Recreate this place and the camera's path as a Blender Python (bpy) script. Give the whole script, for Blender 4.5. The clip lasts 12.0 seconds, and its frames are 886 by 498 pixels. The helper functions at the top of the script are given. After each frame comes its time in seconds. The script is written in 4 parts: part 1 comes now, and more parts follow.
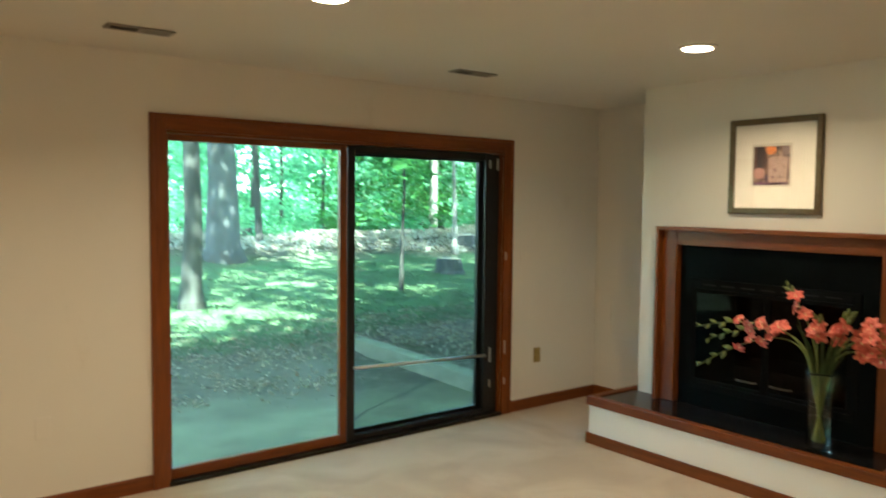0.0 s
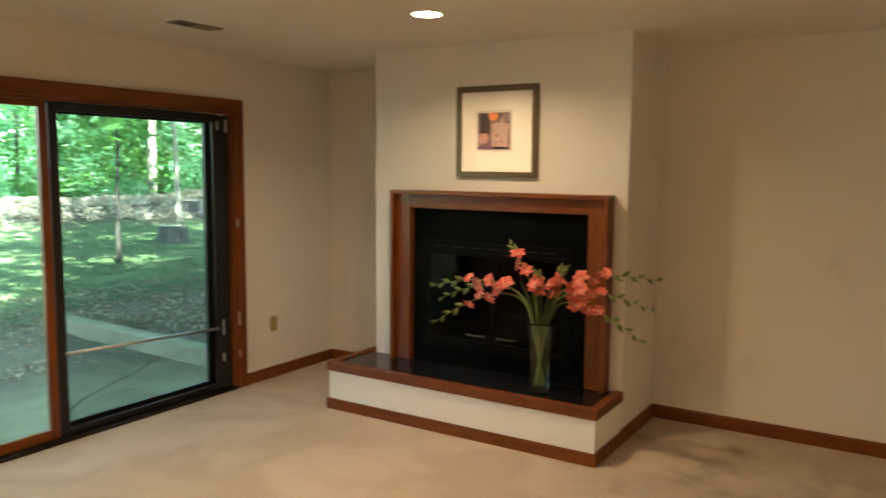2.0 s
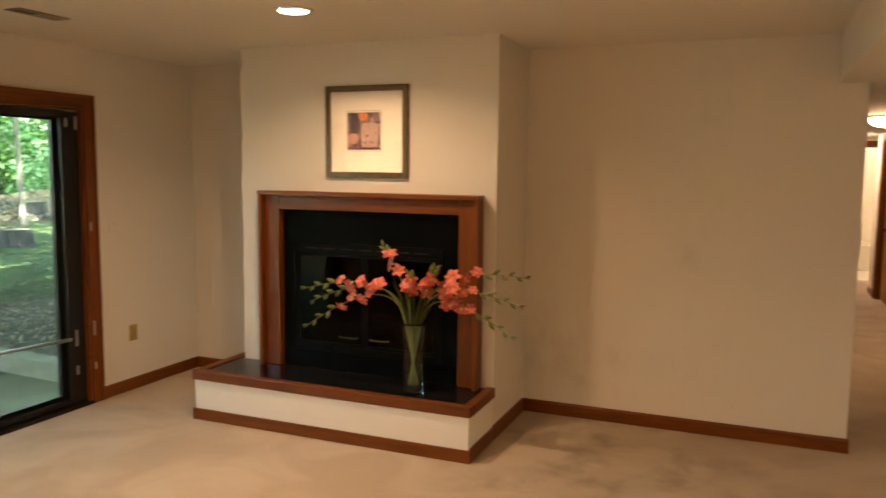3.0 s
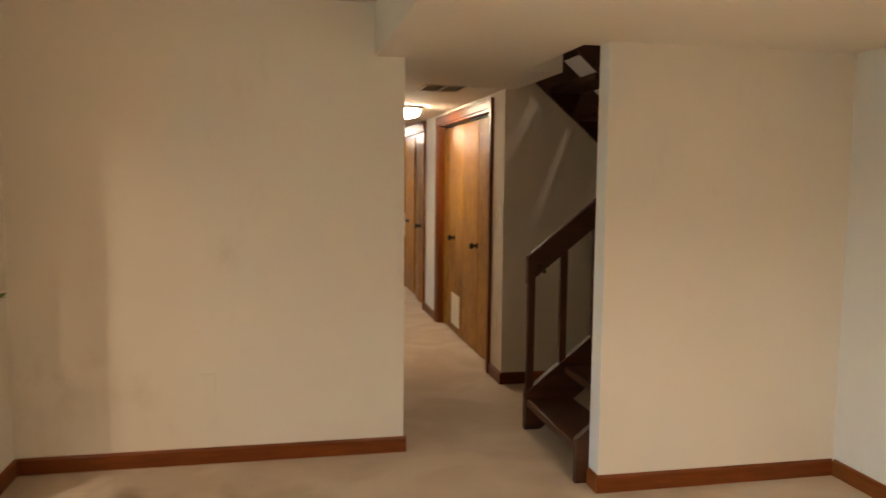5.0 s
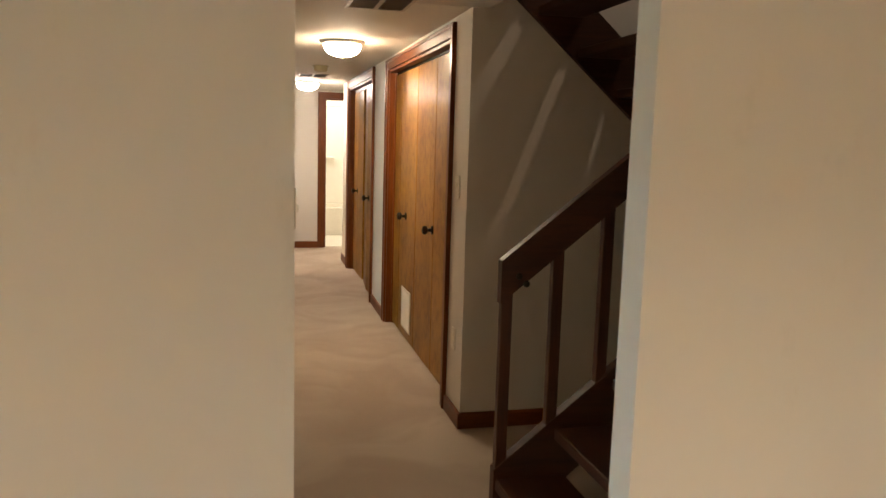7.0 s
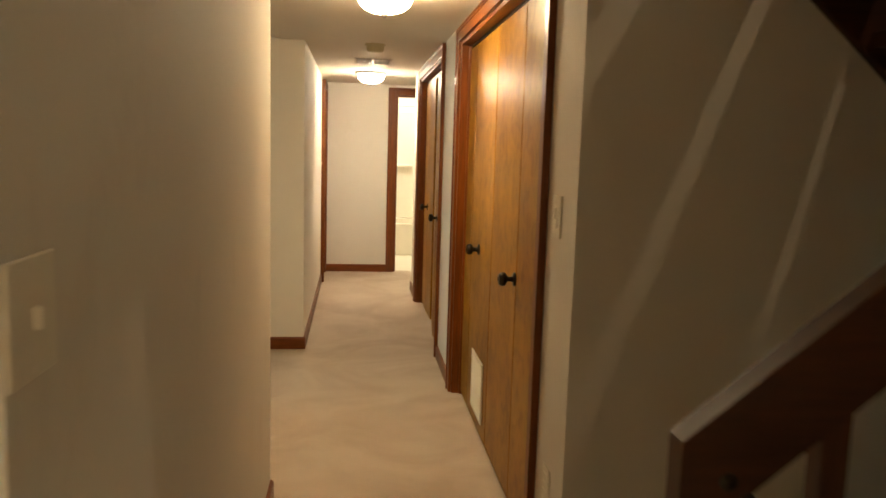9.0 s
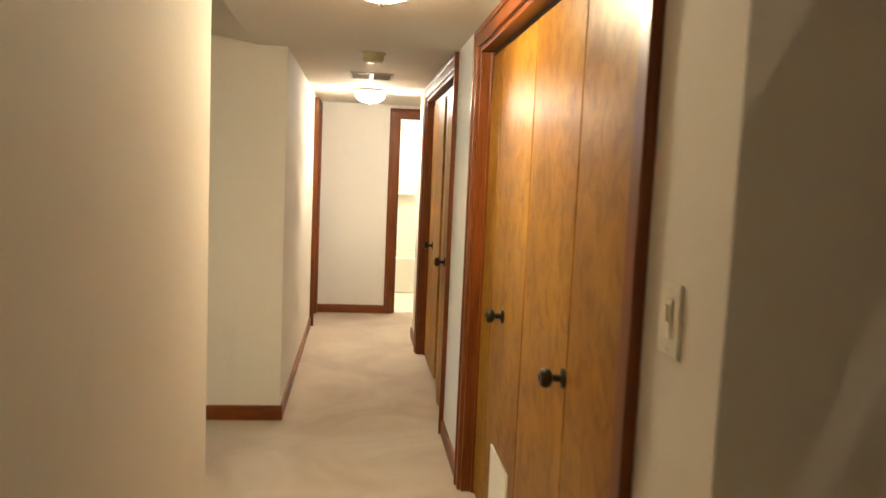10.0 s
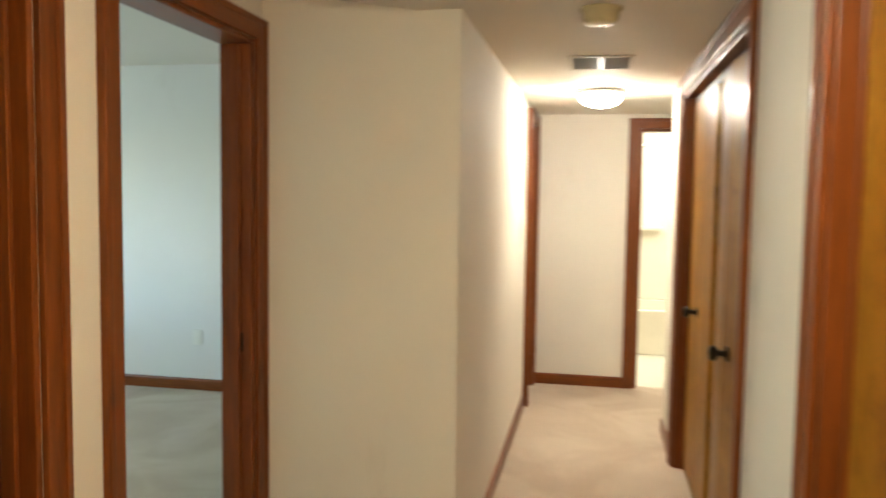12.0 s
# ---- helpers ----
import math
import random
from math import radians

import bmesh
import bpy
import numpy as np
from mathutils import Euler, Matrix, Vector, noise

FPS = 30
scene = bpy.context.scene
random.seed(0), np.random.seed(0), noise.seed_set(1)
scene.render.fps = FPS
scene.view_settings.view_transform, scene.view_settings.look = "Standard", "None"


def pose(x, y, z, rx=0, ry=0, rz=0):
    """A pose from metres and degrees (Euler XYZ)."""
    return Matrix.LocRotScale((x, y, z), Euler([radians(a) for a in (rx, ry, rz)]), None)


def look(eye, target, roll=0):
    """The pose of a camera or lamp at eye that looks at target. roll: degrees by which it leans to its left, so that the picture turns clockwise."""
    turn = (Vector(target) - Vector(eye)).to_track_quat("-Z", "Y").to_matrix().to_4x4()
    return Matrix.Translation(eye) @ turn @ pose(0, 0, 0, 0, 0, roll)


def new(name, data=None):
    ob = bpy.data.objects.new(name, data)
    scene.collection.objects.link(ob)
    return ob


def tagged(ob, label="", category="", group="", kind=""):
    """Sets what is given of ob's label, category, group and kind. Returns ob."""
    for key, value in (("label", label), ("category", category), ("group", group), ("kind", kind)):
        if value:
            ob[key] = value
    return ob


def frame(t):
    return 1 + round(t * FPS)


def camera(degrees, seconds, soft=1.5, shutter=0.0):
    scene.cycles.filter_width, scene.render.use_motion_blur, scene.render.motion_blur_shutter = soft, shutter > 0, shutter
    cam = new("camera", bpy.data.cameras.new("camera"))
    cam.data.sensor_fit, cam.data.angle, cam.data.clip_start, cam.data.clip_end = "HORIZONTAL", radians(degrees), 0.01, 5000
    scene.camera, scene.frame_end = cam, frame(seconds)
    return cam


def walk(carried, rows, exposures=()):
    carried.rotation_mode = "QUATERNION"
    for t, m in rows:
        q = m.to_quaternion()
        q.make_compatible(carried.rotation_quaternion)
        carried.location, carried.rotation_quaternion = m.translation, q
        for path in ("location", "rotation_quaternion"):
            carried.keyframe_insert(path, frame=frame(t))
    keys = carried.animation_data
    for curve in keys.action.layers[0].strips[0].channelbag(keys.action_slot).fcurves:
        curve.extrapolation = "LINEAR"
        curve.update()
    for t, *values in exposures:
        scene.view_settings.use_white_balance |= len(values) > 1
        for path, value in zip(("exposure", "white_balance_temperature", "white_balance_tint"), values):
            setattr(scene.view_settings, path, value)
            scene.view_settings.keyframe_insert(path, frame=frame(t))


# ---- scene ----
cam = camera(60.1, 12.0, shutter=0.5)
PATH = [
    (0, (0.046, 1.349, 1.618), (1.271, 2.925, 1.495), 0.6),
    (0.5, (0.047, 1.404, 1.616), (1.409, 2.853, 1.4), 1.1),
    (1, (0.064, 1.41, 1.617), (1.537, 2.75, 1.43), 0.0),
    (1.5, (0.07, 1.43, 1.614), (1.628, 2.669, 1.419), 0.3),
    (2, (0.097, 1.444, 1.624), (1.782, 2.501, 1.412), 0.5),
    (2.5, (0.105, 1.472, 1.632), (1.883, 2.361, 1.408), 1.2),
    (3, (0.113, 1.463, 1.632), (1.952, 2.22, 1.421), 0.6),
    (3.5, (0.143, 1.457, 1.636), (2.066, 1.949, 1.388), -0.7),
    (5.3, (1.15, 1.547, 1.498), (3.082, 1.058, 1.323), -0.8),
    (5.5, (1.28, 1.514, 1.502), (3.208, 1.014, 1.324), -2.3),
    (6, (1.739, 1.368, 1.484), (3.657, 0.841, 1.278), -1.5),
    (6.5, (2.127, 1.199, 1.501), (4.051, 0.737, 1.207), -0.0),
    (7, (2.552, 1.041, 1.473), (4.476, 0.569, 1.198), 1.7),
    (9, (4.28, 0.603, 1.429), (6.249, 0.372, 1.17), 1.7),
    (9.5, (4.747, 0.578, 1.458), (6.716, 0.386, 1.164), 2.7),
    (10, (5.231, 0.541, 1.467), (7.208, 0.315, 1.27), 2.5),
    (10.5, (5.709, 0.505, 1.463), (7.692, 0.327, 1.274), 1.2),
    (11, (6.131, 0.486, 1.472), (8.113, 0.442, 1.203), 0.3),
    (11.5, (6.551, 0.493, 1.49), (8.542, 0.545, 1.31), -0.6),
    (12, (6.973, 0.479, 1.479), (8.931, 0.866, 1.342), 0.8),
]
walk(cam, [(t, look(eye, target, roll)) for t, eye, target, roll in PATH],
     [(0.0, 3.98, 6300, 6), (1.5, 4.00, 6800, 15), (2.5, 4.04, 8100, 24), (3.5, 4.14, 8900, 34), (5.3, 4.57, 6300, 17), (7.0, 4.56, 6200, 16),
      (8.8, 4.55, 7150, 11), (9.5, 4.78, 6800, 9), (10.5, 5.05, 5950, 7), (12.0, 4.98, 6000, 6)])

# ---- world, sun, lamps ----
SUN_EL, SUN_AZ = 48.0, 205.0
world = bpy.data.worlds.new("sky")
scene.world = world
world.use_nodes = True
sky = world.node_tree.nodes.new("ShaderNodeTexSky")
sky.sky_type = "NISHITA"
sky.sun_disc = False
sky.sun_elevation, sky.sun_rotation = radians(SUN_EL), radians(SUN_AZ)
world.node_tree.links.new(sky.outputs["Color"], world.node_tree.nodes["Background"].inputs["Color"])
world.node_tree.nodes["Background"].inputs["Strength"].default_value = 0.15

sun = new("sun", bpy.data.lights.new("sun", "SUN"))
sun.data.energy, sun.data.angle, sun.data.color = 5.0, radians(0.6), (1.0, 0.97, 0.90)
sun.matrix_world = look((0, 0, 30), (-30 * math.sin(radians(SUN_AZ)) / math.tan(radians(SUN_EL)), -30 * math.cos(radians(SUN_AZ)) / math.tan(radians(SUN_EL)), 0))


def lamp(name, kind, at, power, colour, size, to=None, spread=None):
    data = bpy.data.lights.new(name, kind)
    data.energy, data.color = power, colour
    if kind == "AREA":
        data.shape, data.size = "DISK", size
        if spread:
            data.spread = radians(spread)
    else:
        data.shadow_soft_size = size
        if kind == "SPOT":
            data.spot_size, data.spot_blend = radians(spread), 0.4
    ob = new(name, data)
    ob.matrix_world = look(at, to or (at[0], at[1] + 0.0001, at[2] - 1))
    return ob


WARM = (1.0, 0.79, 0.53)
# The last three are unseen, added to light the room from behind.
CANS_AND_FILLS = [(3.41, 3.63), (1.52, 3.97), (-0.5, 3.7), (-0.5, 0.2), (1.52, -0.1)]
for cx, cy in CANS_AND_FILLS:
    low = 2.40 if cy > 1.08 else 2.128
    lamp("can_and_fill_light", "AREA", (cx, cy, low - 0.022), 1.7 if cy < 1.08 else (1.0 if cx > 3 else 1.11), WARM if cy > 1.08 else (1.0, 0.83, 0.60), 0.13, spread=150)
DOMES = [(7.84, 0.48), (11.72, 0.465)]
lamp("upstairs_light", "AREA", (5.3, 0.6, 4.5), 0.06, (1.0, 0.85, 0.68), 0.4)
lamp("stairwell_light", "SPOT", (5.05, -1.24, 3.9), 1.2, (1.0, 0.80, 0.58), 0.03, (6.1, -0.45, 2.2), 62)
lamp("bath_light", "AREA", (14.3, -0.1, 2.35), 1.9, (1.0, 0.88, 0.70), 1.5)
lamp("bedroom_window_light", "AREA", (10.1, 5.6, 1.5), 1.3, (0.72, 0.9, 1.0), 1.3, to=(10.3, 3.0, 1.0))


# ---- materials ----
def srgb(r, g, b):
    return tuple(((c / 255) / 12.92 if c / 255 <= 0.04045 else ((c / 255 + 0.055) / 1.055) ** 2.4) for c in (r, g, b)) + (1.0,)


class Nodes:
    """A material and short ways to add nodes to it."""

    def __init__(self, name, rough=0.6, metal=0.0, spec=0.5):
        self.m = bpy.data.materials.new(name)
        self.m.use_nodes = True
        self.t = self.m.node_tree
        self.p = self.t.nodes["Principled BSDF"]
        self.p.inputs["Roughness"].default_value = rough
        self.p.inputs["Metallic"].default_value = metal
        self.p.inputs["Specular IOR Level"].default_value = spec
        self.coord = self.t.nodes.new("ShaderNodeTexCoord").outputs["Object"]
        self.info = None

    def add(self, kind, **values):
        n = self.t.nodes.new(kind)
        for k, v in values.items():
            n.inputs[k].default_value = v
        return n

    def link(self, a, b):
        self.t.links.new(a, b)

    def mapped(self, scale=(1, 1, 1), shift=False, rot=(0, 0, 0)):
        n = self.add("ShaderNodeMapping", Scale=scale, Rotation=rot)
        self.link(self.coord, n.inputs["Vector"])
        if shift:
            i = self.add("ShaderNodeObjectInfo")
            c = self.add("ShaderNodeVectorMath")
            c.operation = "SCALE"
            c.inputs[0].default_value = (17.3, 9.1, 5.7)
            self.link(i.outputs["Random"], c.inputs["Scale"])
            self.link(c.outputs["Vector"], n.inputs["Location"])
        return n.outputs["Vector"]

    def noise(self, scale, vec=None, detail=4.0, rough=0.6, dist=0.0):
        n = self.add("ShaderNodeTexNoise", Scale=scale, Detail=detail, Roughness=rough, Distortion=dist)
        self.link(vec or self.coord, n.inputs["Vector"])
        return n.outputs["Fac"]

    def ramp(self, fac, stops):
        n = self.t.nodes.new("ShaderNodeValToRGB")
        el = n.color_ramp.elements
        el[0].position, el[0].color = stops[0][0], stops[0][1]
        el[1].position, el[1].color = stops[-1][0], stops[-1][1]
        for pos, col in stops[1:-1]:
            e = el.new(pos)
            e.color = col
        self.link(fac, n.inputs["Fac"])
        return n.outputs["Color"]

    def mix(self, fac, a, b, mode="MIX"):
        n = self.t.nodes.new("ShaderNodeMix")
        n.data_type, n.blend_type = "RGBA", mode
        for sock, v in ((n.inputs[0], fac), (n.inputs[6], a), (n.inputs[7], b)):
            if isinstance(v, (float, int, tuple)):
                sock.default_value = v
            else:
                self.link(v, sock)
        return n.outputs[2]

    def colour(self, c):
        if isinstance(c, tuple):
            self.p.inputs["Base Color"].default_value = c
        else:
            self.link(c, self.p.inputs["Base Color"])

    def rough(self, fac, lo, hi):
        n = self.add("ShaderNodeMapRange", **{"To Min": lo, "To Max": hi})
        self.link(fac, n.inputs["Value"])
        self.link(n.outputs["Result"], self.p.inputs["Roughness"])

    def bump(self, fac, strength, dist=0.01):
        n = self.add("ShaderNodeBump", Strength=strength, Distance=dist)
        self.link(fac, n.inputs["Height"])
        self.link(n.outputs["Normal"], self.p.inputs["Normal"])


def paint(name, base, worn=0.06, stain=None, scuffs=()):
    """Matt wall paint: roller grain, faint broad unevenness and a few scuffs."""
    k = Nodes(name, 0.75, spec=0.3)
    dark = tuple(c * (1 - worn) for c in base[:3]) + (1,)
    broad = k.ramp(k.noise(0.7, detail=3), [(0.35, dark), (0.65, base)])
    if stain:
        spots = k.ramp(k.noise(2.3, k.mapped((1, 1, 0.5)), detail=6, rough=0.7), [(0.60, (0, 0, 0, 1)), (0.78, (1, 1, 1, 1))])
        broad = k.mix(k.mix(0.26, (0, 0, 0, 1), spots), broad, stain)
    for at, reach, depth in scuffs:
        near = k.add("ShaderNodeVectorMath")
        near.operation = "DISTANCE"
        near.inputs[1].default_value = at
        k.link(k.mapped(), near.inputs[0])
        mark = k.ramp(near.outputs["Value"], [(0.0, (depth, depth, depth, 1)), (reach, (0, 0, 0, 1))])
        broken = k.ramp(k.noise(9.0, k.mapped((1, 1, 0.6)), detail=6, rough=0.7), [(0.42, (0, 0, 0, 1)), (0.60, (1, 1, 1, 1))])
        broad = k.mix(k.mix(1.0, mark, broken, "MULTIPLY"), broad, (0.40, 0.33, 0.25, 1))
    k.colour(broad)
    k.bump(k.noise(260, detail=2), 0.08, 0.002)
    return k.m


def wood(name, light, dark, axis="z", scale=9.0, rough=(0.25, 0.42), figure=0.5, coat=0.0, clouded=False):
    """Varnished wood whose grain runs along one axis."""
    k = Nodes(name, 0.35, spec=0.35)
    s = {"x": (0.09, 1, 1), "y": (1, 0.09, 1), "z": (1, 1, 0.09)}[axis]
    v = k.mapped(s, shift=True)
    grain = k.noise(scale * 6, v, detail=6, rough=0.65, dist=0.4)
    flame = k.noise(scale * 0.55, v, detail=3, rough=0.5, dist=1.6)
    mid = tuple((a + b) / 2 for a, b in zip(light, dark))
    if clouded:
        flame = k.noise(scale * 0.9, k.mapped((1, 1, 0.45), shift=True), detail=4, rough=0.6, dist=0.5)
    a = k.ramp(grain, [(0.25, dark), (0.52, mid), (0.76, light)] if not clouded else [(0.2, tuple(0.85 * c for c in mid[:3]) + (1,)), (0.8, mid)])
    b = k.ramp(flame, [(0.30, dark), (0.68, light)])
    k.colour(k.mix(figure, a, b))
    k.rough(grain, *rough)
    if not clouded:
        k.bump(grain, 0.05, 0.002)
    k.p.inputs["Coat Weight"].default_value = coat
    k.p.inputs["Coat Roughness"].default_value = 0.12
    return k.m


def birch_material():
    """Varnished golden birch ply: soft mottled figure over faint wide grain."""
    k = Nodes("golden_birch_panel", 0.36, spec=0.13)
    light, dark = (0.35, 0.172, 0.017, 1), (0.24, 0.102, 0.009, 1)
    broad = k.noise(3.2, k.mapped((1, 1, 0.5), shift=True), detail=2, rough=0.5)
    swirl = k.noise(13.0, k.mapped((1, 1, 0.8), shift=True), detail=4, rough=0.55, dist=0.9)
    a = k.ramp(broad, [(0.32, dark), (0.66, light)])
    b = k.ramp(swirl, [(0.36, (0.74, 0.69, 0.60, 1)), (0.50, (0.98, 0.97, 0.95, 1)), (0.64, (1.12, 1.14, 1.17, 1))])
    k.colour(k.mix(1.0, a, b, "MULTIPLY"))
    return k.m


def plain(name, colour, rough=0.5, metal=0.0, vary=0.12, scale=12.0, bump=0.0, spec=0.5):
    k = Nodes(name, rough, metal, spec)
    dark = tuple(c * (1 - vary) for c in colour[:3]) + (1,)
    n = k.noise(scale, k.mapped(shift=True), detail=5)
    k.colour(k.ramp(n, [(0.35, dark), (0.65, colour)]))
    if bump:
        k.bump(k.noise(scale * 8, detail=3), bump, 0.003)
    return k.m


def carpet_material():
    """Cut-pile carpet: tufts, vacuum sweeps and grey traffic marks."""
    k = Nodes("carpet", 0.95, spec=0.1)
    sweep = k.noise(1.6, k.mapped((1, 1, 1), rot=(0, 0, 0.6)), detail=3, rough=0.5, dist=1.2)
    base = k.ramp(sweep, [(0.38, (0.55, 0.442, 0.336, 1)), (0.62, (0.65, 0.54, 0.42, 1))])
    tuft = k.ramp(k.noise(420, detail=2), [(0.3, (0.72, 0.72, 0.72, 1)), (0.7, (1, 1, 1, 1))])
    soil = k.ramp(k.noise(3.2, detail=4, rough=0.55), [(0.48, (0, 0, 0, 1)), (0.72, (1, 1, 1, 1))])
    near = k.add("ShaderNodeVectorMath")
    near.operation = "DISTANCE"
    near.inputs[1].default_value = (4.15, 2.25, 0.0)
    k.link(k.coord, near.inputs[0])
    spot = k.ramp(near.outputs["Value"], [(0.5, (0.65, 0.65, 0.65, 1)), (1.15, (0, 0, 0, 1))])
    k.colour(k.mix(k.mix(1.0, soil, spot, "MULTIPLY"), k.mix(1.0, base, tuft, "MULTIPLY"), (0.22, 0.18, 0.13, 1)))
    k.bump(k.noise(330, detail=2), 0.5, 0.006)
    return k.m


def glass_material(name, tint, rough=0.0):
    k = Nodes(name, rough)
    k.p.inputs["Transmission Weight"].default_value = 1.0
    k.p.inputs["IOR"].default_value = 1.45
    k.colour(tint)
    return k.m


def glow_material(name, colour, strength):
    k = Nodes(name, 0.4)
    k.colour((0.9, 0.85, 0.75, 1))
    k.p.inputs["Emission Color"].default_value = colour
    k.p.inputs["Emission Strength"].default_value = strength
    return k.m


M_WALL = paint("cream_wall_paint", (0.76, 0.715, 0.63, 1), 0.05, (0.45, 0.38, 0.28, 1))
M_SCUFFED = paint("scuffed_cream_wall_paint", (0.76, 0.715, 0.63, 1), 0.05, (0.45, 0.38, 0.28, 1), [((5.01, 1.855, 1.10), 0.12, 0.26), ((5.01, 2.25, 0.40), 0.12, 0.26), ((5.01, 2.72, 0.42), 0.38, 0.26)])
M_WHITE = paint("white_wall_paint", (0.80, 0.77, 0.69, 1), 0.04)
M_CEIL = paint("ceiling_paint", (0.74, 0.69, 0.60, 1), 0.04)
M_CARPET = carpet_material()
RED_L, RED_D = (0.255, 0.066, 0.008, 1), (0.075, 0.018, 0.003, 1)
M_TRIM = {a: wood("red_stained_trim_" + a, RED_L, RED_D, a, 9, (0.30, 0.48), 0.35, 0.05) for a in "xyz"}
M_BIRCH = birch_material()
M_DARKWOOD = {a: wood("dark_stair_wood_" + a, (0.085, 0.028, 0.010, 1), (0.018, 0.006, 0.0025, 1), a, 10, (0.42, 0.6), 0.4, 0.03) for a in "xyz"}
M_BLACK = plain("black_metal", (0.0025, 0.003, 0.003, 1), 0.6, 0.0, 0.3, 20, 0.0, 0.05)
M_SLATE = plain("black_polished_stone", (0.010, 0.010, 0.011, 1), 0.12, 0.0, 0.4, 6)
M_BRONZE = plain("dark_bronze", (0.035, 0.028, 0.018, 1), 0.35, 0.8, 0.3, 60)
M_PLATE = plain("ivory_plastic", (0.82, 0.78, 0.66, 1), 0.4, 0.0, 0.04)
M_BRASS = plain("aged_brass", (0.48, 0.34, 0.11, 1), 0.45, 0.35, 0.2, 40)
M_STEEL = plain("brushed_steel", (0.55, 0.54, 0.50, 1), 0.35, 0.9, 0.15, 60)
M_VENT = plain("ivory_vent_enamel", (0.55, 0.48, 0.38, 1), 0.45, 0.0, 0.06)
M_GAP = plain("dark_void", (0.010, 0.009, 0.008, 1), 0.9, 0.0, 0.2)
M_GLASS = glass_material("clear_glass", (1, 1, 1, 1))
# The cool cast of the daylight outdoors is put into the pane's tint.
M_PANE = glass_material("daylight_cast_glass", (0.68, 1.0, 0.95, 1))
M_TUB = plain("white_enamel", (0.82, 0.78, 0.66, 1), 0.15, 0.0, 0.03)


# ---- mesh helpers ----
def box(bm, x0, y0, z0, x1, y1, z1, bevel=0.0):
    """Add an axis-aligned block, with its edges rounded off by bevel."""
    vs = [bm.verts.new((x, y, z)) for x in (x0, x1) for y in (y0, y1) for z in (z0, z1)]
    fs = [bm.faces.new([vs[i] for i in q]) for q in ((0, 1, 3, 2), (4, 6, 7, 5), (0, 4, 5, 1), (2, 3, 7, 6), (0, 2, 6, 4), (1, 5, 7, 3))]
    if bevel > 0:
        edges = list({e for f in fs for e in f.edges})
        bmesh.ops.bevel(bm, geom=edges, offset=bevel, segments=2, affect="EDGES", profile=0.5)
    return vs


def prism(bm, outline, axis, a, b):
    """Push a closed outline (pairs of the two other coordinates, in xyz order) along an axis from a to b."""
    def put(p, v):
        return {"x": (v, p[0], p[1]), "y": (p[0], v, p[1]), "z": (p[0], p[1], v)}[axis]
    lo = [bm.verts.new(put(p, a)) for p in outline]
    hi = [bm.verts.new(put(p, b)) for p in outline]
    n = len(outline)
    bm.faces.new(lo)
    bm.faces.new(hi[::-1])
    for i in range(n):
        bm.faces.new((lo[i], hi[i], hi[(i + 1) % n], lo[(i + 1) % n]))


def lathe(bm, profile, at=(0, 0, 0), axis="z", steps=24):
    """Turn a profile of (radius, height) pairs round an axis through at."""
    rings = []
    for r, h in profile:
        ring = []
        for i in range(steps):
            a = 2 * math.pi * i / steps
            u, v = r * math.cos(a), r * math.sin(a)
            p = {"z": (u, v, h), "y": (u, h, v), "x": (h, u, v)}[axis]
            ring.append(bm.verts.new((at[0] + p[0], at[1] + p[1], at[2] + p[2])))
        rings.append(ring)
    for lo, hi in zip(rings, rings[1:]):
        for i in range(steps):
            f = bm.faces.new((lo[i], lo[(i + 1) % steps], hi[(i + 1) % steps], hi[i]))
            f.smooth = True
    bm.faces.new(rings[0][::-1])
    bm.faces.new(rings[-1])


def tube(bm, points, radii, steps=8):
    """A tapering tube along points."""
    rings = []
    for i, p in enumerate(points):
        d = (Vector(points[min(i + 1, len(points) - 1)]) - Vector(points[max(i - 1, 0)])).normalized()
        side = d.cross(Vector((0.13, 0.31, 0.94))).normalized()
        up = d.cross(side)
        rings.append([bm.verts.new(Vector(p) + radii[i] * (math.cos(2 * math.pi * j / steps) * side + math.sin(2 * math.pi * j / steps) * up)) for j in range(steps)])
    for lo, hi in zip(rings, rings[1:]):
        for j in range(steps):
            f = bm.faces.new((lo[j], lo[(j + 1) % steps], hi[(j + 1) % steps], hi[j]))
            f.smooth = True
    bm.faces.new(rings[0][::-1])
    bm.faces.new(rings[-1])


def mesh_of(name, bm, material):
    bmesh.ops.recalc_face_normals(bm, faces=bm.faces)
    me = bpy.data.meshes.new(name)
    bm.to_mesh(me)
    bm.free()
    for m in material if isinstance(material, (list, tuple)) else [material]:
        me.materials.append(m)
    return me


def part(name, bm, material, parent=None, label=""):
    """Link a bmesh as one mesh object under a thing or a part."""
    ob = new(name, mesh_of(name, bm, material))
    if parent:
        ob.parent = parent
        ob.matrix_parent_inverse = parent.matrix_world.inverted() if parent.type == "EMPTY" and parent.matrix_world != Matrix() else Matrix()
    return tagged(ob, label)


def block(name, dims, material, parent=None, bevel=0.0, label=""):
    bm = bmesh.new()
    box(bm, *dims, bevel)
    return part(name, bm, material, parent, label)


def thing(name, label, category, group=""):
    return tagged(new(name), label, category, group)


def structure(ob, label, category):
    return tagged(ob, label, category, "", "structure")


